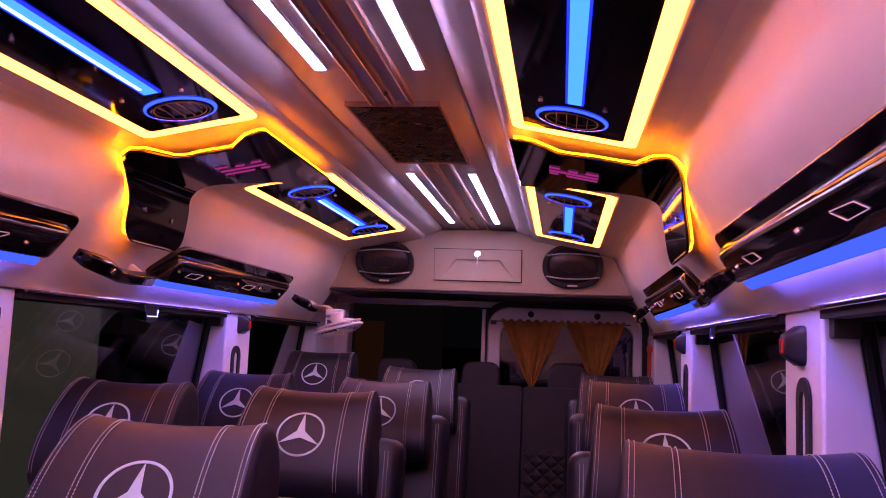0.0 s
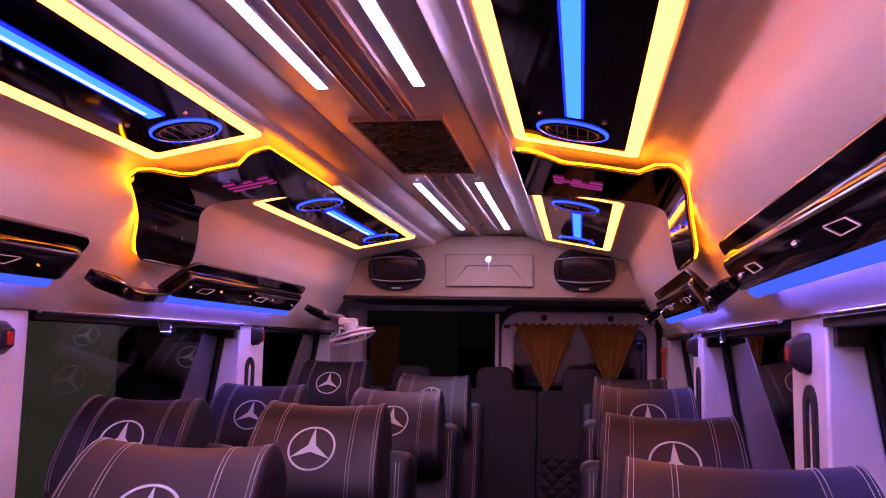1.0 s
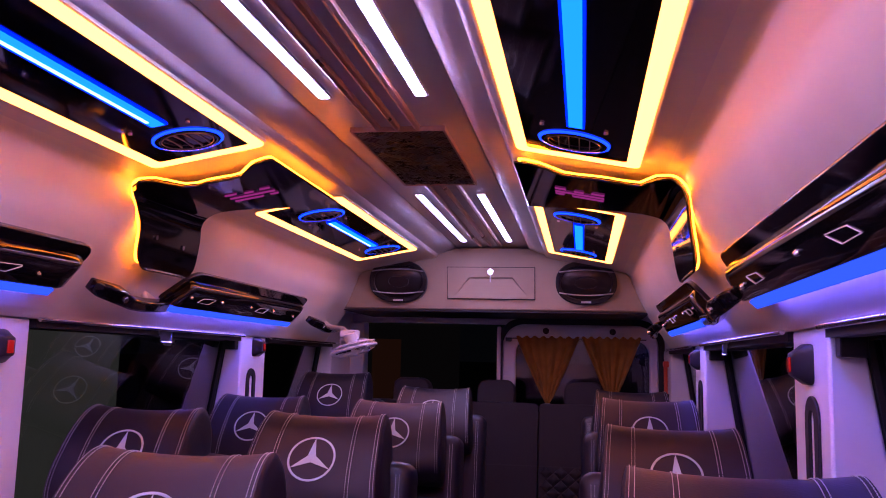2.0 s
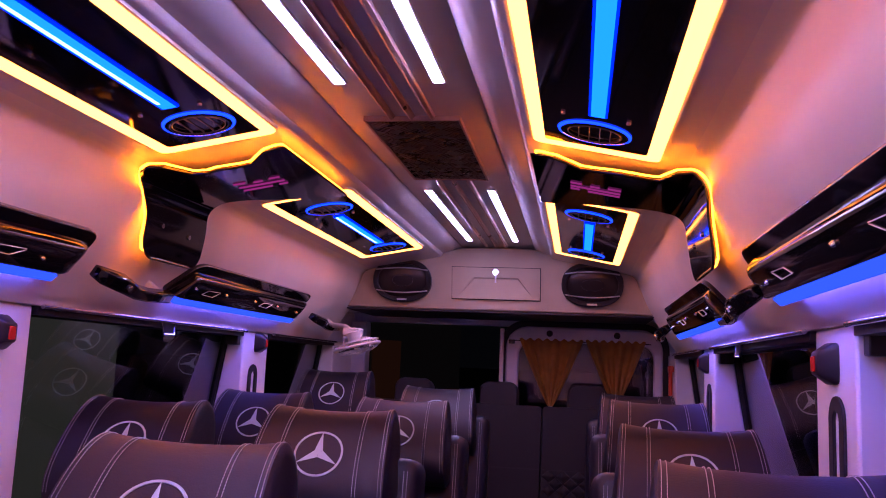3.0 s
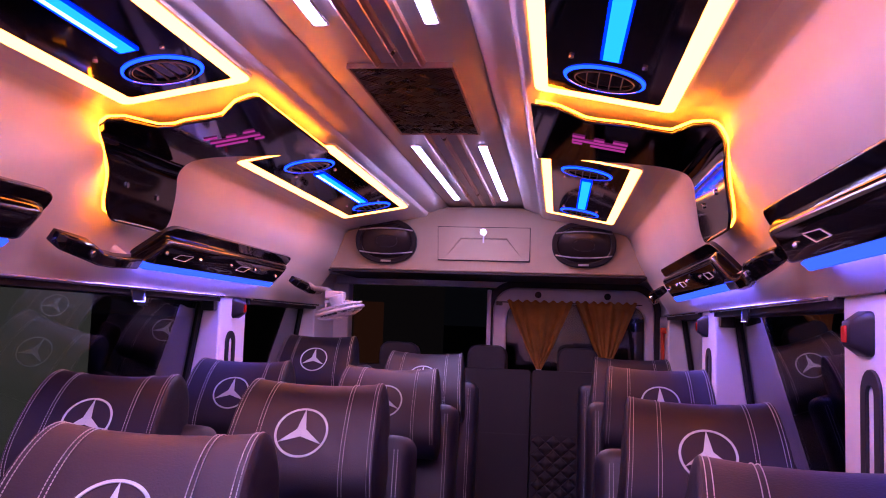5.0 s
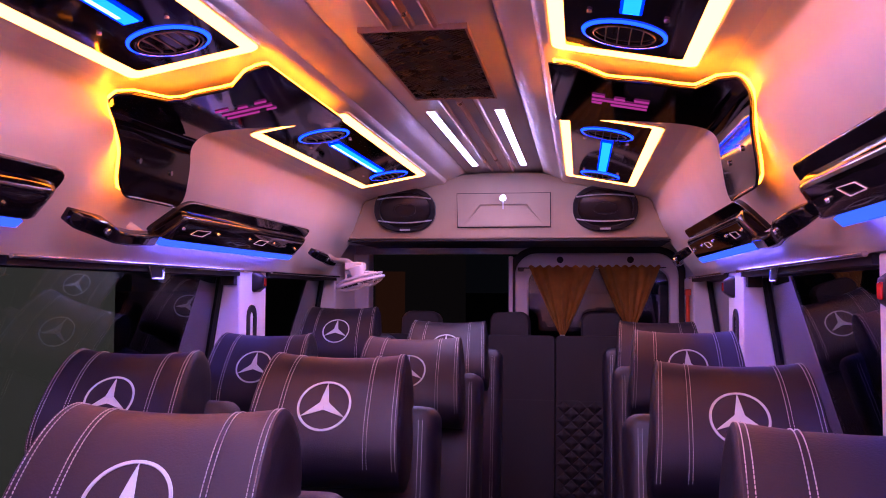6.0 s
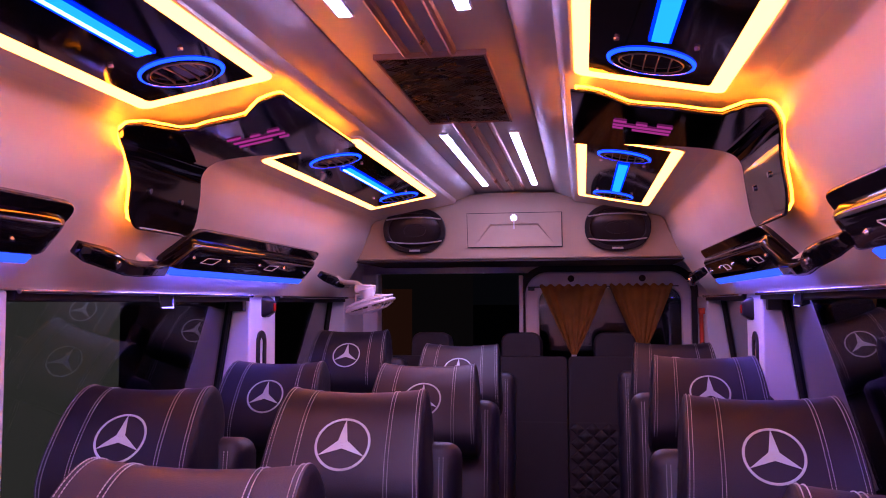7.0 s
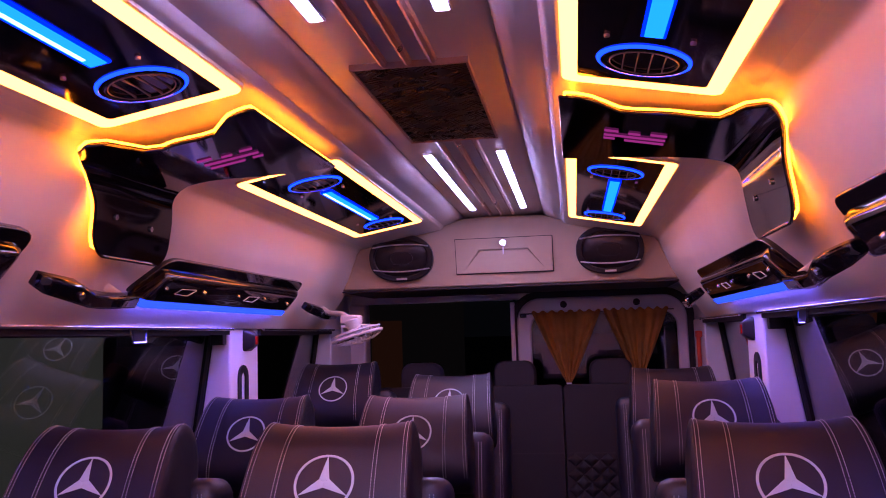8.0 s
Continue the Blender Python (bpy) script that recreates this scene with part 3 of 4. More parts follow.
def ceiling_arm(side):
    t = thing("ceiling_wall_arm", "gloss black arm bending from ceiling to wall, lit amber behind", "trim arm", "black arms")
    inner, outer = arm_profile(0.036), arm_profile(0.030)
    fade = lambda s: 0.028 * side * max(0.0, 1 - s / 0.30)
    acc = [0.0]
    for p, q in zip(inner, inner[1:]):
        acc.append(acc[-1] + math.dist(p, q))
    total = acc[-1]
    bm = bmesh.new()
    rows = []
    K = 6
    for (xi, zi), (xo, zo), s in zip(inner, outer, acc):
        a, b = (e + fade(s) for e in edges(min(s, total - 0.0004), total, side))
        rows.append([bm.verts.new((side * xi, a + (b - a) * k / K, zi)) for k in range(K + 1)] + [bm.verts.new((side * xo, a + (b - a) * k / K, zo)) for k in range(K, -1, -1)])
    n = len(rows[0])
    for r0, r1 in zip(rows, rows[1:]):
        for k in range(n):
            bm.faces.new((r0[k], r0[(k + 1) % n], r1[(k + 1) % n], r1[k]))
    bm.faces.new(rows[0]); bm.faces.new(rows[-1])
    part("shell", bm, M_BLACK, t, bevel=0.004)
    # backlight: small diodes on a tape along the near rim, on the hidden side of the shell
    path = []
    for (x, z), s in zip(arm_profile(0.0235), acc):
        a, b = edges(min(s, total - 0.03), total, side)
        path.append(Vector((side * x, a + fade(s) + 0.006, z)))
    ends = edges(0, total, side)
    start = [Vector((path[0].x + side * 0.011, ends[0] + fade(0) + 0.012 + (ends[1] - ends[0] - 0.03) * q, path[0].z)) for q in (1, 0.75, 0.5, 0.25, 0.0)]
    way = start + [p for p, s in zip(path, acc) if 0 < s < total - 0.035]
    foot = way[-1]
    way += [foot + Vector((side * 0.003, 0.010, -0.018)), foot + Vector((side * 0.004, 0.045, -0.028)), foot + Vector((side * 0.004, 0.12, -0.030))]
    bm = bmesh.new()
    carry = 0.0
    for p, q in zip(way, way[1:]):
        L = (q - p).length
        d = (q - p) / max(L, 1e-6)
        while carry < L:
            c = p + d * carry
            bmesh.ops.create_cube(bm, size=1, matrix=Matrix.Translation(c) @ Matrix.Diagonal((0.0045, 0.0045, 0.0035, 1)))
            carry += 0.0052
        carry -= L
    tagged(part("backlight", bm, G_ARM, t, "row of amber diodes", smooth=False), kind="stuff")
    # unreadable magenta marks on the underside, their brightness put in as a faint glow
    for dx, dy, w in ((0.0, 0.0, 0.026), (0.045, 0.008, 0.022), (0.085, 0.0, 0.030), (0.0, 0.035, 0.115), (0.0, 0.062, 0.022), (0.040, 0.066, 0.075)):
        x = 0.345 + dx
        bm = box(bmesh.new(), (min(side * x, side * (x + w)), 2.175 + dy + fade(0.1), ceil_z(x + w / 2) - 0.0405), (max(side * x, side * (x + w)), 2.179 + dy + fade(0.1), ceil_z(x + w / 2) - 0.0370))
        for v in bm.verts:
            v.co.z += ceil_z(v.co.x) - ceil_z(x + w / 2)
        part("mark", bm, G_PINK, t, "small magenta mark, its brightness put in as glow", smooth=False)
    for dy, z in ((2.155, 1.637), (2.30, 1.630)):
        part("screw", disc(bmesh.new(), (side * (0.625 + 0.15 * (1.69 - z)), dy, z), (-side * 0.989, 0, -0.148), 0.006, 0.008, 12), M_CHROME, t)
    return t


for side in (-1, 1):
    ceiling_arm(side)


# ---- black side consoles with a blue light under them ----
def round_poly(points, radii, k=5):
    """A flat outline with its corners rounded."""
    out = []
    n = len(points)
    for i in range(n):
        p, a, b = Vector(points[i]), Vector(points[i - 1]), Vector(points[(i + 1) % n])
        r = radii[i]
        p0, p1 = p + (a - p).normalized() * r, p + (b - p).normalized() * r
        for j in range(k + 1):
            q = j / k
            out.append(p0 * (1 - q) ** 2 + p * 2 * q * (1 - q) + p1 * q * q)
    return out


def side_console(side, y0, y1, near_slant, far_slant, strip_in, du):
    """A flat backing plate on the lining with a raised body on it and a light strip under the body."""
    t = thing("side_console", "gloss black wall console with blue light strip beneath", "wall console", "side consoles")
    at = lambda u, nn, y: (lambda w: (w[0], y, w[1]))(wall_at(u + du, nn, side))
    o = round_poly([(y0 + near_slant * 0.105, 0.0), (y1 + far_slant * 0.105, 0.0), (y1, 0.105), (y0, 0.105)], (0.05, 0.05, 0.028, 0.028))
    bm = bmesh.new()
    v = [[bm.verts.new(at(u, nn, y)) for y, u in o] for nn in (-0.012, 0.012)]
    for i in range(len(o)):
        bm.faces.new((v[0][i], v[0][(i + 1) % len(o)], v[1][(i + 1) % len(o)], v[1][i]))
    bm.faces.new(v[0]); bm.faces.new(v[1])
    part("backing_plate", bm, M_BLACK, t, bevel=0.003)
    prof = ((0.027, 0.010), (0.033, 0.026), (0.038, 0.033), (0.048, 0.037), (0.096, 0.044), (0.102, 0.041), (0.104, 0.034), (0.104, 0.010))
    bm = bmesh.new()
    rows = []
    steps = ((0.020, 0.10), (0.023, 0.55), (0.032, 0.86), (0.048, 0.97), (0.075, 1.0))
    stations = [(y0 + a, f, near_slant) for a, f in steps] + [(y1 - a, f, far_slant) for a, f in steps[::-1]]
    for y, f, slant in stations:
        rows.append([bm.verts.new(at(0.066 + (u - 0.066) * (0.84 + 0.16 * f), 0.010 + (nn - 0.010) * f, y + (0.105 - u) * slant)) for u, nn in prof])
    n = len(prof)
    for r0, r1 in zip(rows, rows[1:]):
        for k in range(n):
            bm.faces.new((r0[k], r0[(k + 1) % n], r1[(k + 1) % n], r1[k]))
    bm.faces.new(rows[0]); bm.faces.new(rows[-1])
    part("body", bm, M_BLACK, t, bevel=0.002)
    bm = bmesh.new()
    prism(bm, [at(u, nn, 0)[::2] for u, nn in ((0.1045, 0.020), (0.1045, 0.043), (0.124, 0.038), (0.127, 0.020))], y0 + 0.05, y1 - strip_in)
    strip = part("light_strip", bm, G_SIDE, t, "glowing blue strip", bevel=0.002)
    # added fill, hidden by the strip, that throws lavender on lining and pillars
    bm = bmesh.new()
    prism(bm, [at(u, nn, 0)[::2] for u, nn in ((0.1062, 0.003), (0.1062, 0.013), (0.1100, 0.013), (0.1100, 0.003))], y0 + 0.055, y1 - strip_in - 0.005)
    part("fill_strip", bm, G_FILL, strip, "unseen lavender fill strip added behind the blue strip")
    L = y1 - y0
    face = lambda u: 0.037 + (u - 0.048) * 0.146
    for q in (0.10, 0.30, 0.52, 0.72, 0.93):
        u = 0.066 if q < 0.8 else 0.074
        part("knob", disc(bmesh.new(), at(u, face(u) + 0.002, y0 + L * q), (-side * 0.827, 0, -0.562), 0.0055, 0.008, 12, 0.0035), M_CHROME, t)
    for q in (0.2, 0.62) if L < 1.2 else (0.3, 0.62, 0.87):
        w = 0.055
        cy = y0 + L * q
        for pts in (((0.078, -w), (0.064, -w * 0.45), (0.062, w)), ((0.078, -w), (0.080, w * 0.3), (0.064, w))):
            bm = bmesh.new()
            tube(bm, [at(u, face(u) + 0.0008, cy + dy) for u, dy in pts], 0.0009, 5)
            part("inlay", bm, M_NICKEL, t, "thin chrome line")
    return t


for side in (-1, 1):
    o = 0.012 * side
    side_console(side, 0.0, 1.94 + o, 0.5, 0.45, 0.055 if side < 0 else 0.10, -0.003 + 0.006 * side)
    side_console(side, 2.39 + o, 3.437 + o, 1.0, 0.72, 0.045, 0.001 + 0.006 * side)


def grab_bar(side, y0, y1, r, low=0.0):
    t = thing("grab_handle", "black curved grab handle on the side lining", "handle", "grab handles")
    bm = bmesh.new()
    L = y1 - y0
    rows = []
    for q, u, nn, h in ((0.0, 0.075, 0.030, 0.75), (0.03, 0.075, 0.045, 0.95), (0.22, 0.078, 0.060, 1.1), (0.42, 0.094, 0.058, 0.9), (0.62, 0.100, 0.052, 0.85), (0.95, 0.098, 0.045, 0.85), (1.0, 0.098, 0.035, 0.7)):
        row = []
        for du, dn in ((-1, -0.9), (-1, 0.6), (-0.7, 1), (0.7, 1), (1, 0.6), (1, -0.9)):
            x, z = wall_at(u + low + du * r * h, nn + dn * r * h * 0.8, side)
            row.append(bm.verts.new((x, y0 + L * q, z)))
        rows.append(row)
    for r0, r1 in zip(rows, rows[1:]):
        for k in range(6):
            bm.faces.new((r0[k], r0[(k + 1) % 6], r1[(k + 1) % 6], r1[k]))
    bm.faces.new(rows[0]); bm.faces.new(rows[-1])
    part("grip", bm, M_BLACK, t, bevel=0.004)
    x, z = wall_at(0.078 + low, 0.060 + r * 0.9, side)
    part("bolt", disc(bmesh.new(), (x, y0 + L * 0.24, z), (-side * 0.827, 0, -0.562), 0.008, 0.008, 14), M_CHROME, t)
    for q in (0.82,):
        a, b = wall_at(0.094 + low, -0.004, side), wall_at(0.094 + low, 0.040, side)
        bm = bmesh.new()
        tube(bm, [(a[0], y0 + L * q, a[1]), (b[0], y0 + L * q, b[1])], r * 0.55, 12)
        part("foot", bm, M_LINING, t, "pale mounting foot", bevel=0.002)
    return t


for side in (-1, 1):
    if side < 0:
        grab_bar(side, 2.005, 2.375, 0.019)
    else:
        grab_bar(side, 1.965, 2.42, 0.019, 0.012)
    grab_bar(side, 3.58, 4.0, 0.017)


def curtain_rail(side, y0, y1):
    t = thing("curtain_rail", "slim metal curtain rail over the window", "rail", "curtain rails")
    bm = bmesh.new()
    tube(bm, [(side * 0.793, y0, 1.4215), (side * 0.793, y1, 1.4215)], 0.0055, 10)
    part("tube", bm, M_CHROME, t)
    part("gasket", box(bmesh.new(), (min(side * 0.803, side * 0.84), y0, 1.4035), (max(side * 0.803, side * 0.84), y1, 1.4225)), M_RUBBER, t, smooth=False)
    return t


for side in (-1, 1):
    curtain_rail(side, 0.2, 1.70)
    curtain_rail(side, 1.96, 3.13)
    curtain_rail(side, 3.40, 4.27)
    t = thing("belt_hook", "small silver hook plate hanging under the rail", "hook", "hook plates")
    y = 2.555 if side < 0 else 2.66
    bm = bmesh.new()
    tube(bm, [(side * 0.80, y - 0.045, 1.424), (side * 0.795, y - 0.03, 1.385), (side * 0.795, y + 0.03, 1.385), (side * 0.80, y + 0.045, 1.424)], 0.0028, 6)
    part("wire", bm, M_CHROME, t)
    part("plate", box(bmesh.new(), (min(side * 0.797, side * 0.801), y - 0.03, 1.389), (max(side * 0.797, side * 0.801), y + 0.03, 1.42)), M_PLASTIC, t, bevel=0.001)


def red_lamp(side, y, z):
    t = thing("pillar_reflector", "red lens in a black housing on a pillar", "lamp", "pillar lenses")
    bm = bmesh.new()
    o = round_poly([(-0.034, -0.036), (0.034, -0.036), (0.034, 0.036), (-0.034, 0.036)], (0.014,) * 4, 3)
    rows = [[bm.verts.new((side * x, y + a.x * f + 0.004 * j, z + a.y * f)) for a in o] for j, (x, f) in enumerate(((0.8105, 1.0), (0.803, 1.0), (0.784, 0.62), (0.780, 0.55)))]
    n = len(o)
    for r0, r1 in zip(rows, rows[1:]):
        for i in range(n):
            bm.faces.new((r0[i], r0[(i + 1) % n], r1[(i + 1) % n], r1[i]))
    bm.faces.new(rows[0]); bm.faces.new(rows[-1])
    part("housing", bm, M_PLASTIC, t, bevel=0.002)
    part("lens", box(bmesh.new(), (min(side * 0.776, side * 0.7805), y + 0.002, z - 0.015), (max(side * 0.776, side * 0.7805), y + 0.022, z + 0.013)), M_RED, t, "red lens", bevel=0.002)
    return t


red_lamp(1, 1.835, 1.360)
red_lamp(-1, 1.835, 1.360)
red_lamp(1, 3.30, 1.375)
red_lamp(-1, 3.285, 1.385)


# ---- seats ----
HW, HH, HD = 0.145, 0.132, 0.074


def head_profile(q):
    """(y, z) round the head cushion; q = 0 at the front, growing upwards."""
    c, s = math.cos(q), math.sin(q)
    p = 2.35
    y = -HD * math.copysign(abs(c) ** (2 / p), c)
    z = HH * math.copysign(abs(s) ** (2 / p), s)
    return y, z


def head_point(x, q, out=0.0):
    """On the head cushion: x metres across, angle q round it."""
    y, z = head_profile(q)
    a = x / HW
    flare = 1 + 0.030 * a * a
    y2, z2 = head_profile(q + 0.02)
    n = Vector((0, (z2 - z), -(y2 - y))).normalized() * -1
    wide = 1.0 - 0.07 * math.sin(q)
    lift = 0.007 * a * a * max(0, math.sin(q))
    v = Vector((x * wide, y * flare, z * flare + lift))
    return v + n * out * (1 if n.dot(Vector((0, y, z))) > 0 else -1)


# arc length up the front of the cushion
ARC = [(0.0, -1.35)]
for i in range(1, 160):
    q0, q1 = -1.35 + (i - 1) * 0.02, -1.35 + i * 0.02
    ARC.append((ARC[-1][0] + math.dist(head_profile(q0), head_profile(q1)), q1))


def angle_at(h, middle=-0.04):
    base = next(a for a, q in ARC if q >= middle)
    for (a0, q0), (a1, q1) in zip(ARC, ARC[1:]):
        if a1 >= base + h:
            return q0 + (q1 - q0) * (base + h - a0) / (a1 - a0)
    return ARC[-1][1]


def head_mesh():
    bm = bmesh.new()
    N, K = 18, 40
    cols = []
    xs = [-HW + 2 * HW * i / N for i in range(N + 1)]
    rings = []
    for f, x in [(0.55, -HW - 0.005), (0.86, -HW - 0.004), (0.965, -HW - 0.0005)] + [(1, x * 0.985) for x in xs] + [(0.965, HW + 0.0005), (0.86, HW + 0.004), (0.55, HW + 0.005)]:
        ring = []
        for k in range(K):
            q = 2 * math.pi * k / K
            v = head_point(max(-HW, min(HW, x)), q)
            wide = 1.0 - 0.07 * math.sin(q)
            pinch = 0.0
            for sx in (-0.0848, 0.0848):
                pinch += 0.0022 * math.exp(-((x - sx) / 0.006) ** 2)
            ring.append(bm.verts.new((x * wide, v.y * f * (1 - pinch / HD), v.z * f * (1 - pinch / HH))))
        rings.append(ring)
    for r0, r1 in zip(rings, rings[1:]):
        for k in range(K):
            bm.faces.new((r0[k], r0[(k + 1) % K], r1[(k + 1) % K], r1[k]))
    bm.faces.new(rings[0]); bm.faces.new(rings[-1])
    return bm


def stitch_mesh(x):
    bm = bmesh.new()
    q = -1.05
    while q < 1.95:
        p = head_point(x, q, 0.0006)
        p2 = head_point(x, q + 0.004, 0.0006)
        d = (p2 - p).normalized()
        step = 0.0052
        a, b = p, p + d * 0.0034
        u = Vector((0.00042, 0, 0))
        w = d.cross(u).normalized() * 0.0006
        vs = [bm.verts.new(c) for c in (a - u - w, a + u - w, b + u - w, b - u - w, a - u + w, a + u + w, b + u + w, b - u + w)]
        for f in ((0, 1, 2, 3), (4, 5, 6, 7), (0, 1, 5, 4), (1, 2, 6, 5), (2, 3, 7, 6), (3, 0, 4, 7)):
            bm.faces.new([vs[i] for i in f])
        q += 0.004 * step / max(1e-6, (p2 - p).length)
    return bm


def emblem_ring():
    bm = bmesh.new()
    K = 56
    rows = []
    for r, o in ((0.0478, 0.0004), (0.0482, 0.0014), (0.0521, 0.0014), (0.0525, 0.0004)):
        rows.append([bm.verts.new(head_point(r * math.cos(2 * math.pi * k / K), angle_at(r * math.sin(2 * math.pi * k / K)), o)) for k in range(K)])
    for r0, r1 in zip(rows, rows[1:]):
        for k in range(K):
            bm.faces.new((r0[k], r0[(k + 1) % K], r1[(k + 1) % K], r1[k]))
    return bm


def emblem_star():
    bm = bmesh.new()
    for k in range(3):
        a = math.pi / 2 + k * 2 * math.pi / 3
        S = 10
        rows = []
        for i in range(S + 1):
            r = 0.0052 * i / 2 if i < 2 else 0.0052 + (0.0485 - 0.0052) * (i - 2) / (S - 2)
            # half width of one point: widest near the hub
            half = 0.0086 * (r / 0.0052) if r < 0.0052 else 0.0086 * (1 - (r - 0.0052) / 0.0435) + 0.0003
            row = []
            for s in (-1, 0, 1):
                px = r * math.cos(a) - s * half * math.sin(a)
                pz = r * math.sin(a) + s * half * math.cos(a)
                row.append(bm.verts.new(head_point(px, angle_at(pz), 0.0015 if s else 0.0022)))
            rows.append(row)
        for r0, r1 in zip(rows, rows[1:]):
            for j in range(2):
                bm.faces.new((r0[j], r0[j + 1], r1[j + 1], r1[j]))
    bmesh.ops.remove_doubles(bm, verts=bm.verts, dist=0.0002)
    return bm


def slab(w, h, d, r, k=5, front=0.90):
    """An upright rounded cushion, front towards -y, with its foot at z = 0."""
    bm = bmesh.new()
    o = []
    for sx, sz, a0 in ((1, 1, 0), (-1, 1, 90)):
        for i in range(k + 1):
            q = radians(a0 + 90 * i / k)
            o.append((sx * (w / 2 - r) + r * math.cos(q), h - r + r * math.sin(q)))
    o += [(-w / 2, h * 0.5), (-w / 2, 0), (0, 0), (w / 2, 0), (w / 2, h * 0.5)]
    rows = []
    for f, y in ((front, -d / 2), (0.65 + 0.35 * front if front < 0.95 else 0.995, -d / 2 + 0.008), (1, -d / 2 + 0.024), (1, d / 2 - 0.02), (0.97, d / 2)):
        rows.append([bm.verts.new((x * f, y, h / 2 + (z - h / 2) * (1 - (1 - f) * w / h))) for x, z in o])
    n = len(o)
    for r0, r1 in zip(rows, rows[1:]):
        for i in range(n):
            bm.faces.new((r0[i], r0[(i + 1) % n], r1[(i + 1) % n], r1[i]))
    bm.faces.new(rows[0]); bm.faces.new(rows[-1])
    return bm


def line_stitch(pts, step=0.0052, length=0.0034):
    bm = bmesh.new()
    for p, q in zip(pts, pts[1:]):
        p, q = Vector(p), Vector(q)
        L = (q - p).length
        d = (q - p) / L
        s = 0.0
        while s + length < L:
            a = p + d * s
            u = Vector((0, 0.0007, 0))
            w = d.cross(u).normalized() * 0.0006
            vs = [bm.verts.new(c) for c in (a - u - w, a - u + w, a + u + w, a + u - w, a + d * length - u - w, a + d * length - u + w, a + d * length + u + w, a + d * length + u - w)]
            for f in ((0, 1, 2, 3), (4, 5, 6, 7), (0, 1, 5, 4), (1, 2, 6, 5), (2, 3, 7, 6), (3, 0, 4, 7)):
                bm.faces.new([vs[i] for i in f])
            s += step
    return bm


SEAT_LABEL = "aubergine leather coach seat with pale stitching and a white star emblem"


def coach_seat():
    t = thing("coach_seat", SEAT_LABEL, "seat", "coach seats")
    tilt = 9.0
    m = pose(0, 0.005, 0.45, -tilt)
    def placed(ob, m):
        ob.data.transform(m)
        return ob
    back = placed(part("backrest", slab(0.388, 0.675, 0.105, 0.032), M_SEAT, t, bevel=0.0), m)
    for s in (-1, 1):
        for dx in (0.160, 0.168):
            placed(part("stitching", line_stitch([(s * dx, -0.0530, 0.05), (s * dx, -0.0530, 0.65)]), M_THREAD, back, "pale stitching"), m)
    head = part("headrest", head_mesh(), M_SEAT, t, "wide rolled headrest cushion")
    head.location = (0, 0.0, 1.100)
    head.rotation_euler = (radians(-36), 0, 0)
    for x in (-0.1395, -0.133, -0.088, -0.0815, 0.0815, 0.088, 0.133, 0.1395):
        part("stitching", stitch_mesh(x), M_THREAD, head, "pale double stitching")
    part("emblem_ring", emblem_ring(), M_EMBLEM, head, "white ring emblem")
    part("emblem_star", emblem_star(), M_EMBLEM, head, "white three-pointed emblem")
    part("seat_cushion", box(bmesh.new(), (-0.205, -0.46, 0.34), (0.205, 0.02, 0.46)), M_SEAT, t, bevel=0.035, segments=4)
    part("seat_base", box(bmesh.new(), (-0.17, -0.40, 0.05), (0.17, 0.0, 0.34)), M_PLASTIC, t, bevel=0.01)
    for x in (-0.15, 0.15):
        part("foot", box(bmesh.new(), (x - 0.02, -0.38, 0.0), (x + 0.02, -0.02, 0.05)), M_CHROME, t, bevel=0.004)
    return t


SEATS = (
    (-0.158, 1.352, -0.012), (-0.160, 2.068, 0.0), (-0.160, 2.852, -0.006), (-0.166, 3.565, 0.018),
    (-0.603, 2.070, 0.0), (-0.603, 2.825, 0.0), (-0.600, 3.640, 0.066),
    (0.597, 1.240, 0.004), (0.597, 2.075, -0.004), (0.605, 2.860, 0.022), (0.600, 3.650, 0.022),
)
first = coach_seat()
first.location = SEATS[0]
for x, y, z in SEATS[1:]:
    copy_thing(first, pose(x, y, z))


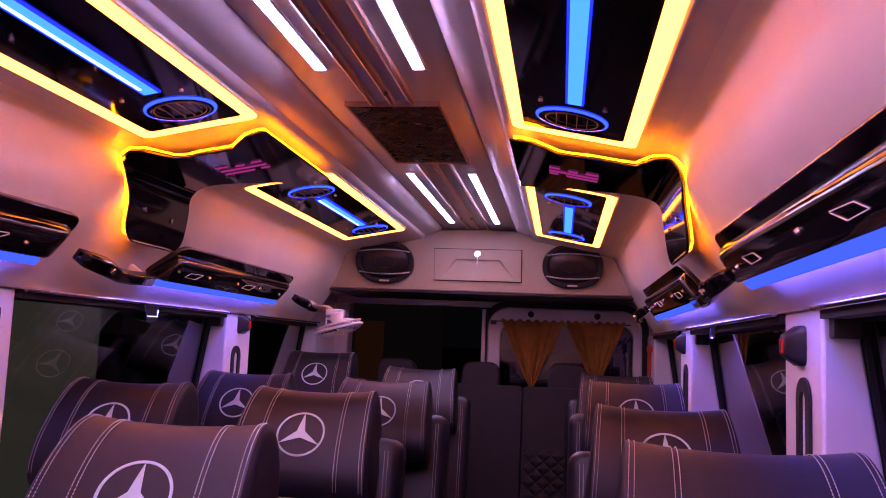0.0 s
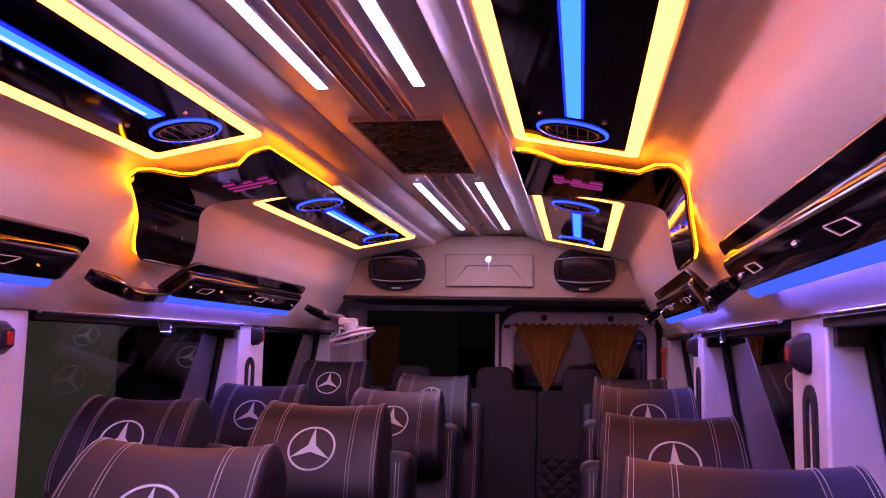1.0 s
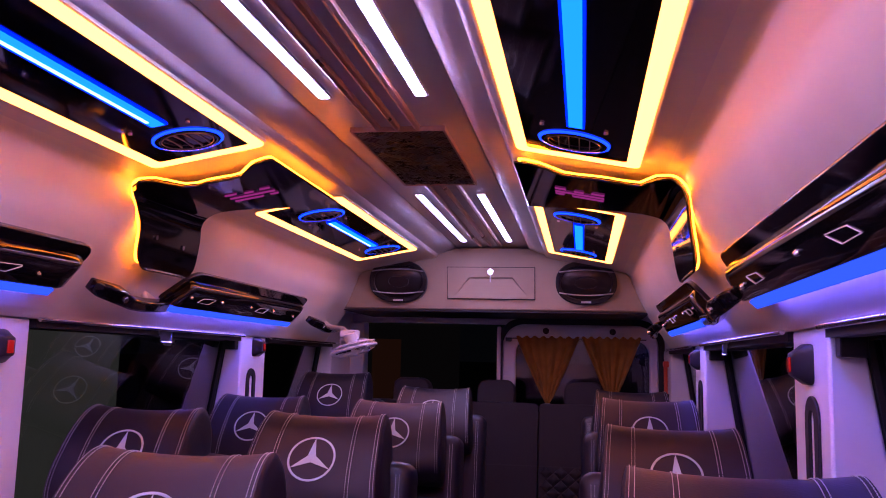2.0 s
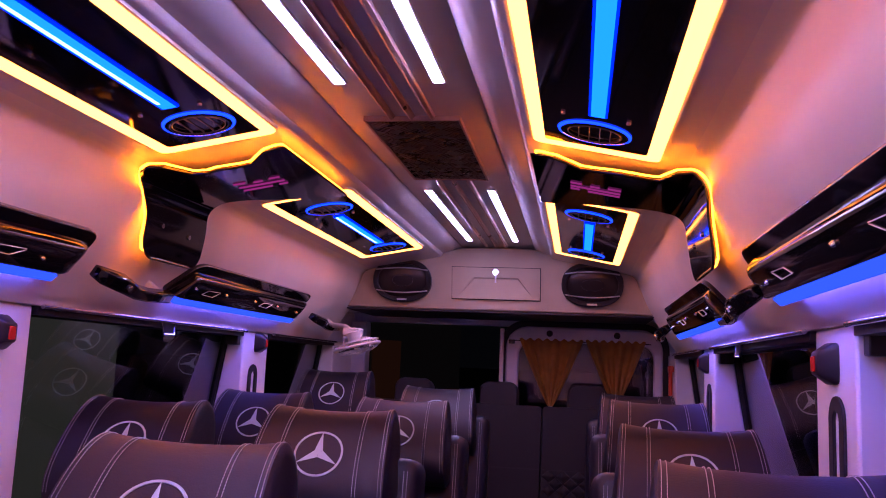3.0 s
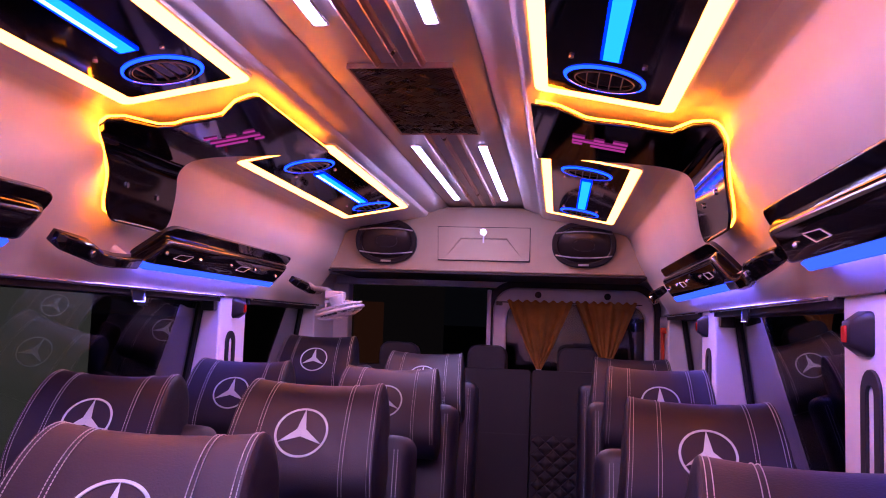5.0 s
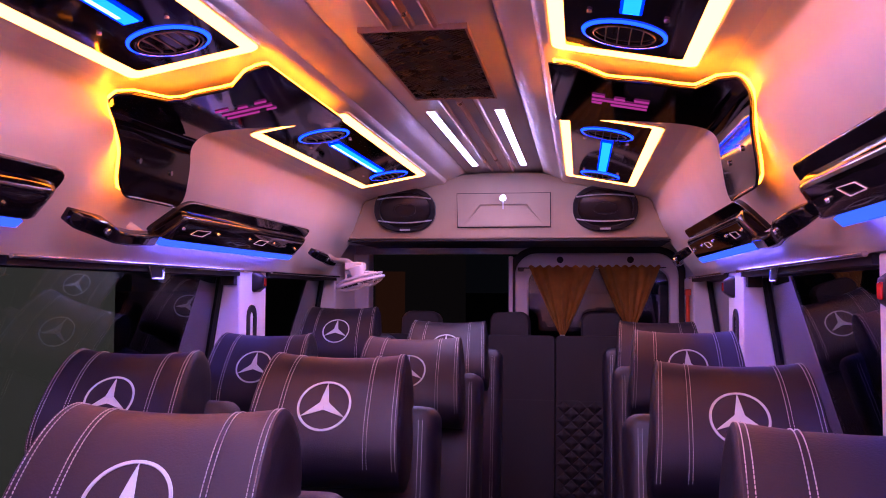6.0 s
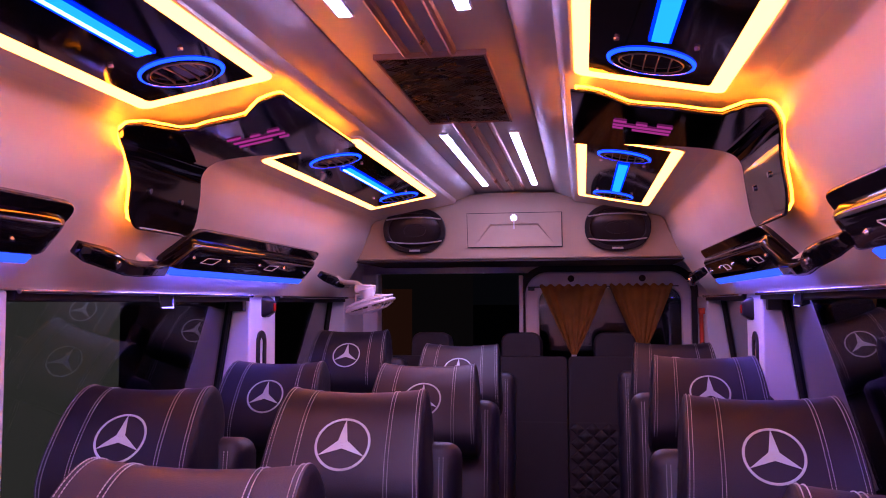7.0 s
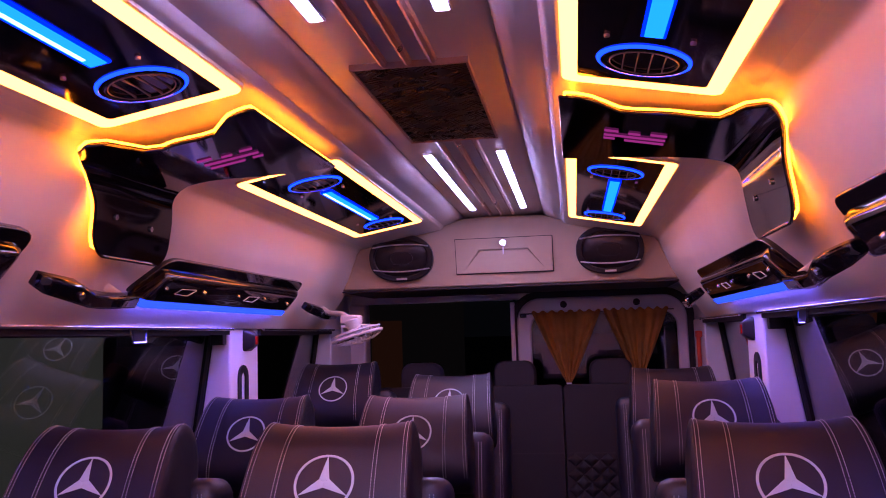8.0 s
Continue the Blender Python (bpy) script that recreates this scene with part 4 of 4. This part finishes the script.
# ---- rear bench ----
def bench_seat(x, quilted):
    t = thing("bench_seat", "dark fabric rear bench seat" + (" with a quilted lower back" if quilted else ""), "bench seat", "rear bench seats", at=(x, 4.16, 0))
    m = pose(0, 0, 0.45, -6)
    b = part("backrest", slab(0.4015, 0.715, 0.13, 0.02, front=0.978), M_SEAT_DARK, t)
    b.data.transform(m)
    bm = slab(0.18, 0.14, 0.10, 0.045)
    h = part("headrest", bm, M_SEAT_DARK, t)
    h.data.transform(pose(0, 0.08, 1.125, -6))
    part("seam", box(bmesh.new(), (-0.195, -0.068, 0.432), (0.195, -0.0645, 0.437)), M_RUBBER, b, "horizontal seam", smooth=False).data.transform(m)
    if quilted:
        pad = None
        for i in range(6):
            for j in range(7):
                for o in (0, 1):
                    cx, cz = -0.165 + i * 0.066 + o * 0.033, 0.05 + j * 0.06 + o * 0.03
                    if abs(cx) > 0.175 or cz > 0.41:
                        continue
                    if pad is None:
                        bm = bmesh.new()
                        rings = [[bm.verts.new((x * f, y, z * f)) for x, z in ((0.032, 0), (0.016, 0.0145), (0, 0.029), (-0.016, 0.0145), (-0.032, 0), (-0.016, -0.0145), (0, -0.029), (0.016, -0.0145))] for f, y in ((1, -0.060), (0.82, -0.071), (0.4, -0.0765))]
                        for r0, r1 in zip(rings, rings[1:]):
                            for k in range(8):
                                bm.faces.new((r0[k], r0[(k + 1) % 8], r1[(k + 1) % 8], r1[k]))
                        bm.faces.new(rings[-1])
                        pad = part("quilted_diamond", bm, M_SEAT_DARK, b)
                        ob = pad
                    else:
                        ob = new("quilted_diamond", pad.data)
                        ob.parent = b
                    ob.matrix_basis = m @ Matrix.Translation((cx, 0, cz))
    part("seat_cushion", box(bmesh.new(), (-0.197, -0.50, 0.36), (0.197, -0.04, 0.47)), M_SEAT_DARK, t, bevel=0.03, segments=3)
    part("seat_base", box(bmesh.new(), (-0.19, -0.44, 0.0), (0.19, 0.06, 0.36)), M_PLASTIC, t, bevel=0.005)
    return t


bench_seat(-0.39, False)
bench_seat(0.012, False)
bench_seat(0.414, True)


# ---- rear curtains ----
def curtain(x0, x1, tip, z1, z0):
    t = thing("rear_curtain", "ochre cloth curtain gathered to a point over the rear window", "curtain", "rear curtains")
    bm = bmesh.new()
    N, K = 72, 16
    rows = []
    for j in range(K + 1):
        q = j / K
        row = []
        for i in range(N + 1):
            p = i / N
            w = (1 - q) ** 0.92 * 0.97 + 0.03
            x = tip + ((x0 + (x1 - x0) * p) - tip) * w
            fold = math.sin(p * 2 * math.pi * 5 + 1.6 * math.sin(p * 7)) * (0.006 + 0.012 * q * (1 - q)) * min(1, 0.3 + q * 3 + (1 - q) * 0.4) + 0.004 * math.sin(p * 41)
            z = z1 + (z0 - z1) * q + (0.006 * math.sin(p * 2 * math.pi * 7.5) if j == 0 else 0)
            row.append(bm.verts.new((x, 4.572 + fold, z)))
        rows.append(row)
    for r0, r1 in zip(rows, rows[1:]):
        for i in range(N):
            bm.faces.new((r0[i], r0[i + 1], r1[i + 1], r1[i]))
    c = part("cloth", bm, M_CURTAIN, t)
    sol = c.modifiers.new("thickness", "SOLIDIFY")
    sol.thickness = 0.0015
    bm = bmesh.new()
    tube(bm, [(tip - 0.012, 4.56, z0 + 0.004), (tip + 0.012, 4.56, z0 + 0.004)], 0.009, 8)
    part("tie", bm, M_THREAD, t, "pale tie at the tip")
    return t


curtain(0.075, 0.395, 0.236, 1.480, 1.138)
curtain(0.405, 0.700, 0.555, 1.482, 1.150)
t = thing("curtain_rod", "thin dark rod carrying the rear curtains", "rod")
bm = bmesh.new()
tube(bm, [(0.045, 4.585, 1.472), (0.725, 4.585, 1.474)], 0.003, 6)
part("wire", bm, M_PLASTIC, t)


# ---- fan and small fittings ----
def small_fan():
    n = Vector((0.27, 0.02, -0.96)).normalized()
    rot = n.to_track_quat("Z", "Y").to_matrix().to_4x4()
    t = thing("cabin_fan", "small white clip-on cabin fan tilted downwards", "fan", at=(-0.525, 3.65, 1.390))
    R = 0.094
    def ring(r, z, k=36):
        return [rot @ Vector((r * math.cos(2 * math.pi * i / k), r * math.sin(2 * math.pi * i / k), z)) for i in range(k)]
    for nm, r, z, w in (("cage_rim", R, 0.0, 0.0060), ("upper_rim", R * 0.97, -0.016, 0.0030), ("front_ring", R * 0.62, 0.022, 0.0018), ("back_ring", R * 0.75, -0.022, 0.0018)):
        bm = bmesh.new()
        tube(bm, ring(r, z), w, 6, close=True)
        part(nm, bm, M_FAN, t)
    for k in range(26):
        a = 2 * math.pi * k / 26
        for s, nm in ((1, "front_wire"), (-1, "back_wire")):
            bm = bmesh.new()
            tube(bm, [rot @ Vector((r * math.cos(a + s * tw), r * math.sin(a + s * tw), s * z)) for r, z, tw in ((0.018, 0.027, 0.0), (0.055, 0.024, 0.12), (0.085, 0.012, 0.2), (R, 0.0, 0.22))], 0.0011, 4)
            part(nm, bm, M_FAN, t)
    bm = bmesh.new()
    disc(bm, rot @ Vector((0, 0, 0.026)), n, 0.020, 0.008, 18)
    part("hub_cap", bm, M_FAN, t)
    for k in range(3):
        bm = bmesh.new()
        rows = []
        for i in range(5):
            r = 0.012 + 0.066 * i / 4
            half = 0.25 + 0.28 * math.sin(math.pi * min(1, i / 4 * 0.8 + 0.2))
            rows.append([bm.verts.new(rot @ Vector((r * math.cos(2.1 * k + half * q), r * math.sin(2.1 * k + half * q), 0.006 * q + dz))) for dz in (0.0, 0.0015) for q in (-1, -0.3, 0.4, 1)])
        for r0, r1 in zip(rows, rows[1:]):
            for j in (0, 1, 2, 4, 5, 6):
                bm.faces.new((r0[j], r0[j + 1], r1[j + 1], r1[j]))
        part("blade", bm, M_PLASTIC, t)
    bm = bmesh.new()
    disc(bm, rot @ Vector((0, 0, -0.042)), n, 0.032, 0.045, 20, 0.027)
    part("motor", bm, M_FAN, t, bevel=0.005)
    part("yoke", box(bmesh.new(), (-0.060, -0.012, 0.030), (0.052, 0.012, 0.042)), M_FAN, t, bevel=0.003)
    for x in (-0.060, 0.046):
        part("yoke_arm", box(bmesh.new(), (x, -0.010, 0.004), (x + 0.008, 0.010, 0.036)), M_FAN, t, bevel=0.002)
    bm = bmesh.new()
    tube(bm, [(-0.01, 0.0, 0.038), (-0.03, 0.02, 0.062), (-0.08, 0.10, 0.085), (-0.205, 0.22, 0.098)], 0.011, 10)
    part("stem", bm, M_FAN, t)
    part("clip", box(bmesh.new(), (-0.060, -0.02, 0.046), (0.010, 0.05, 0.078)), M_FAN, t, bevel=0.006)
    return t


small_fan()


def hammer(x, y, z0, z1, m, label):
    t = thing("emergency_hammer", label, "hammer", "emergency hammers")
    bm = bmesh.new()
    tube(bm, [(x, y, z1), (x, y + 0.006, z1 - 0.05), (x, y + 0.002, z0 + 0.04), (x, y, z0)], 0.009, 8)
    part("shaft", bm, m, t)
    part("head", box(bmesh.new(), (x - 0.012, y - 0.03, z1 - 0.022), (x + 0.012, y + 0.018, z1 + 0.006)), m, t, bevel=0.004)
    part("holder", box(bmesh.new(), (x - 0.004, y - 0.012, z0 - 0.01), (0.812 if x < 0.812 else x + 0.01, y + 0.012, z0 + 0.02)), M_PLASTIC, t, bevel=0.003)
    return t


hammer(0.797, 4.37, 1.20, 1.365, M_ORANGE, "orange plastic emergency hammer clipped to the rear pillar")
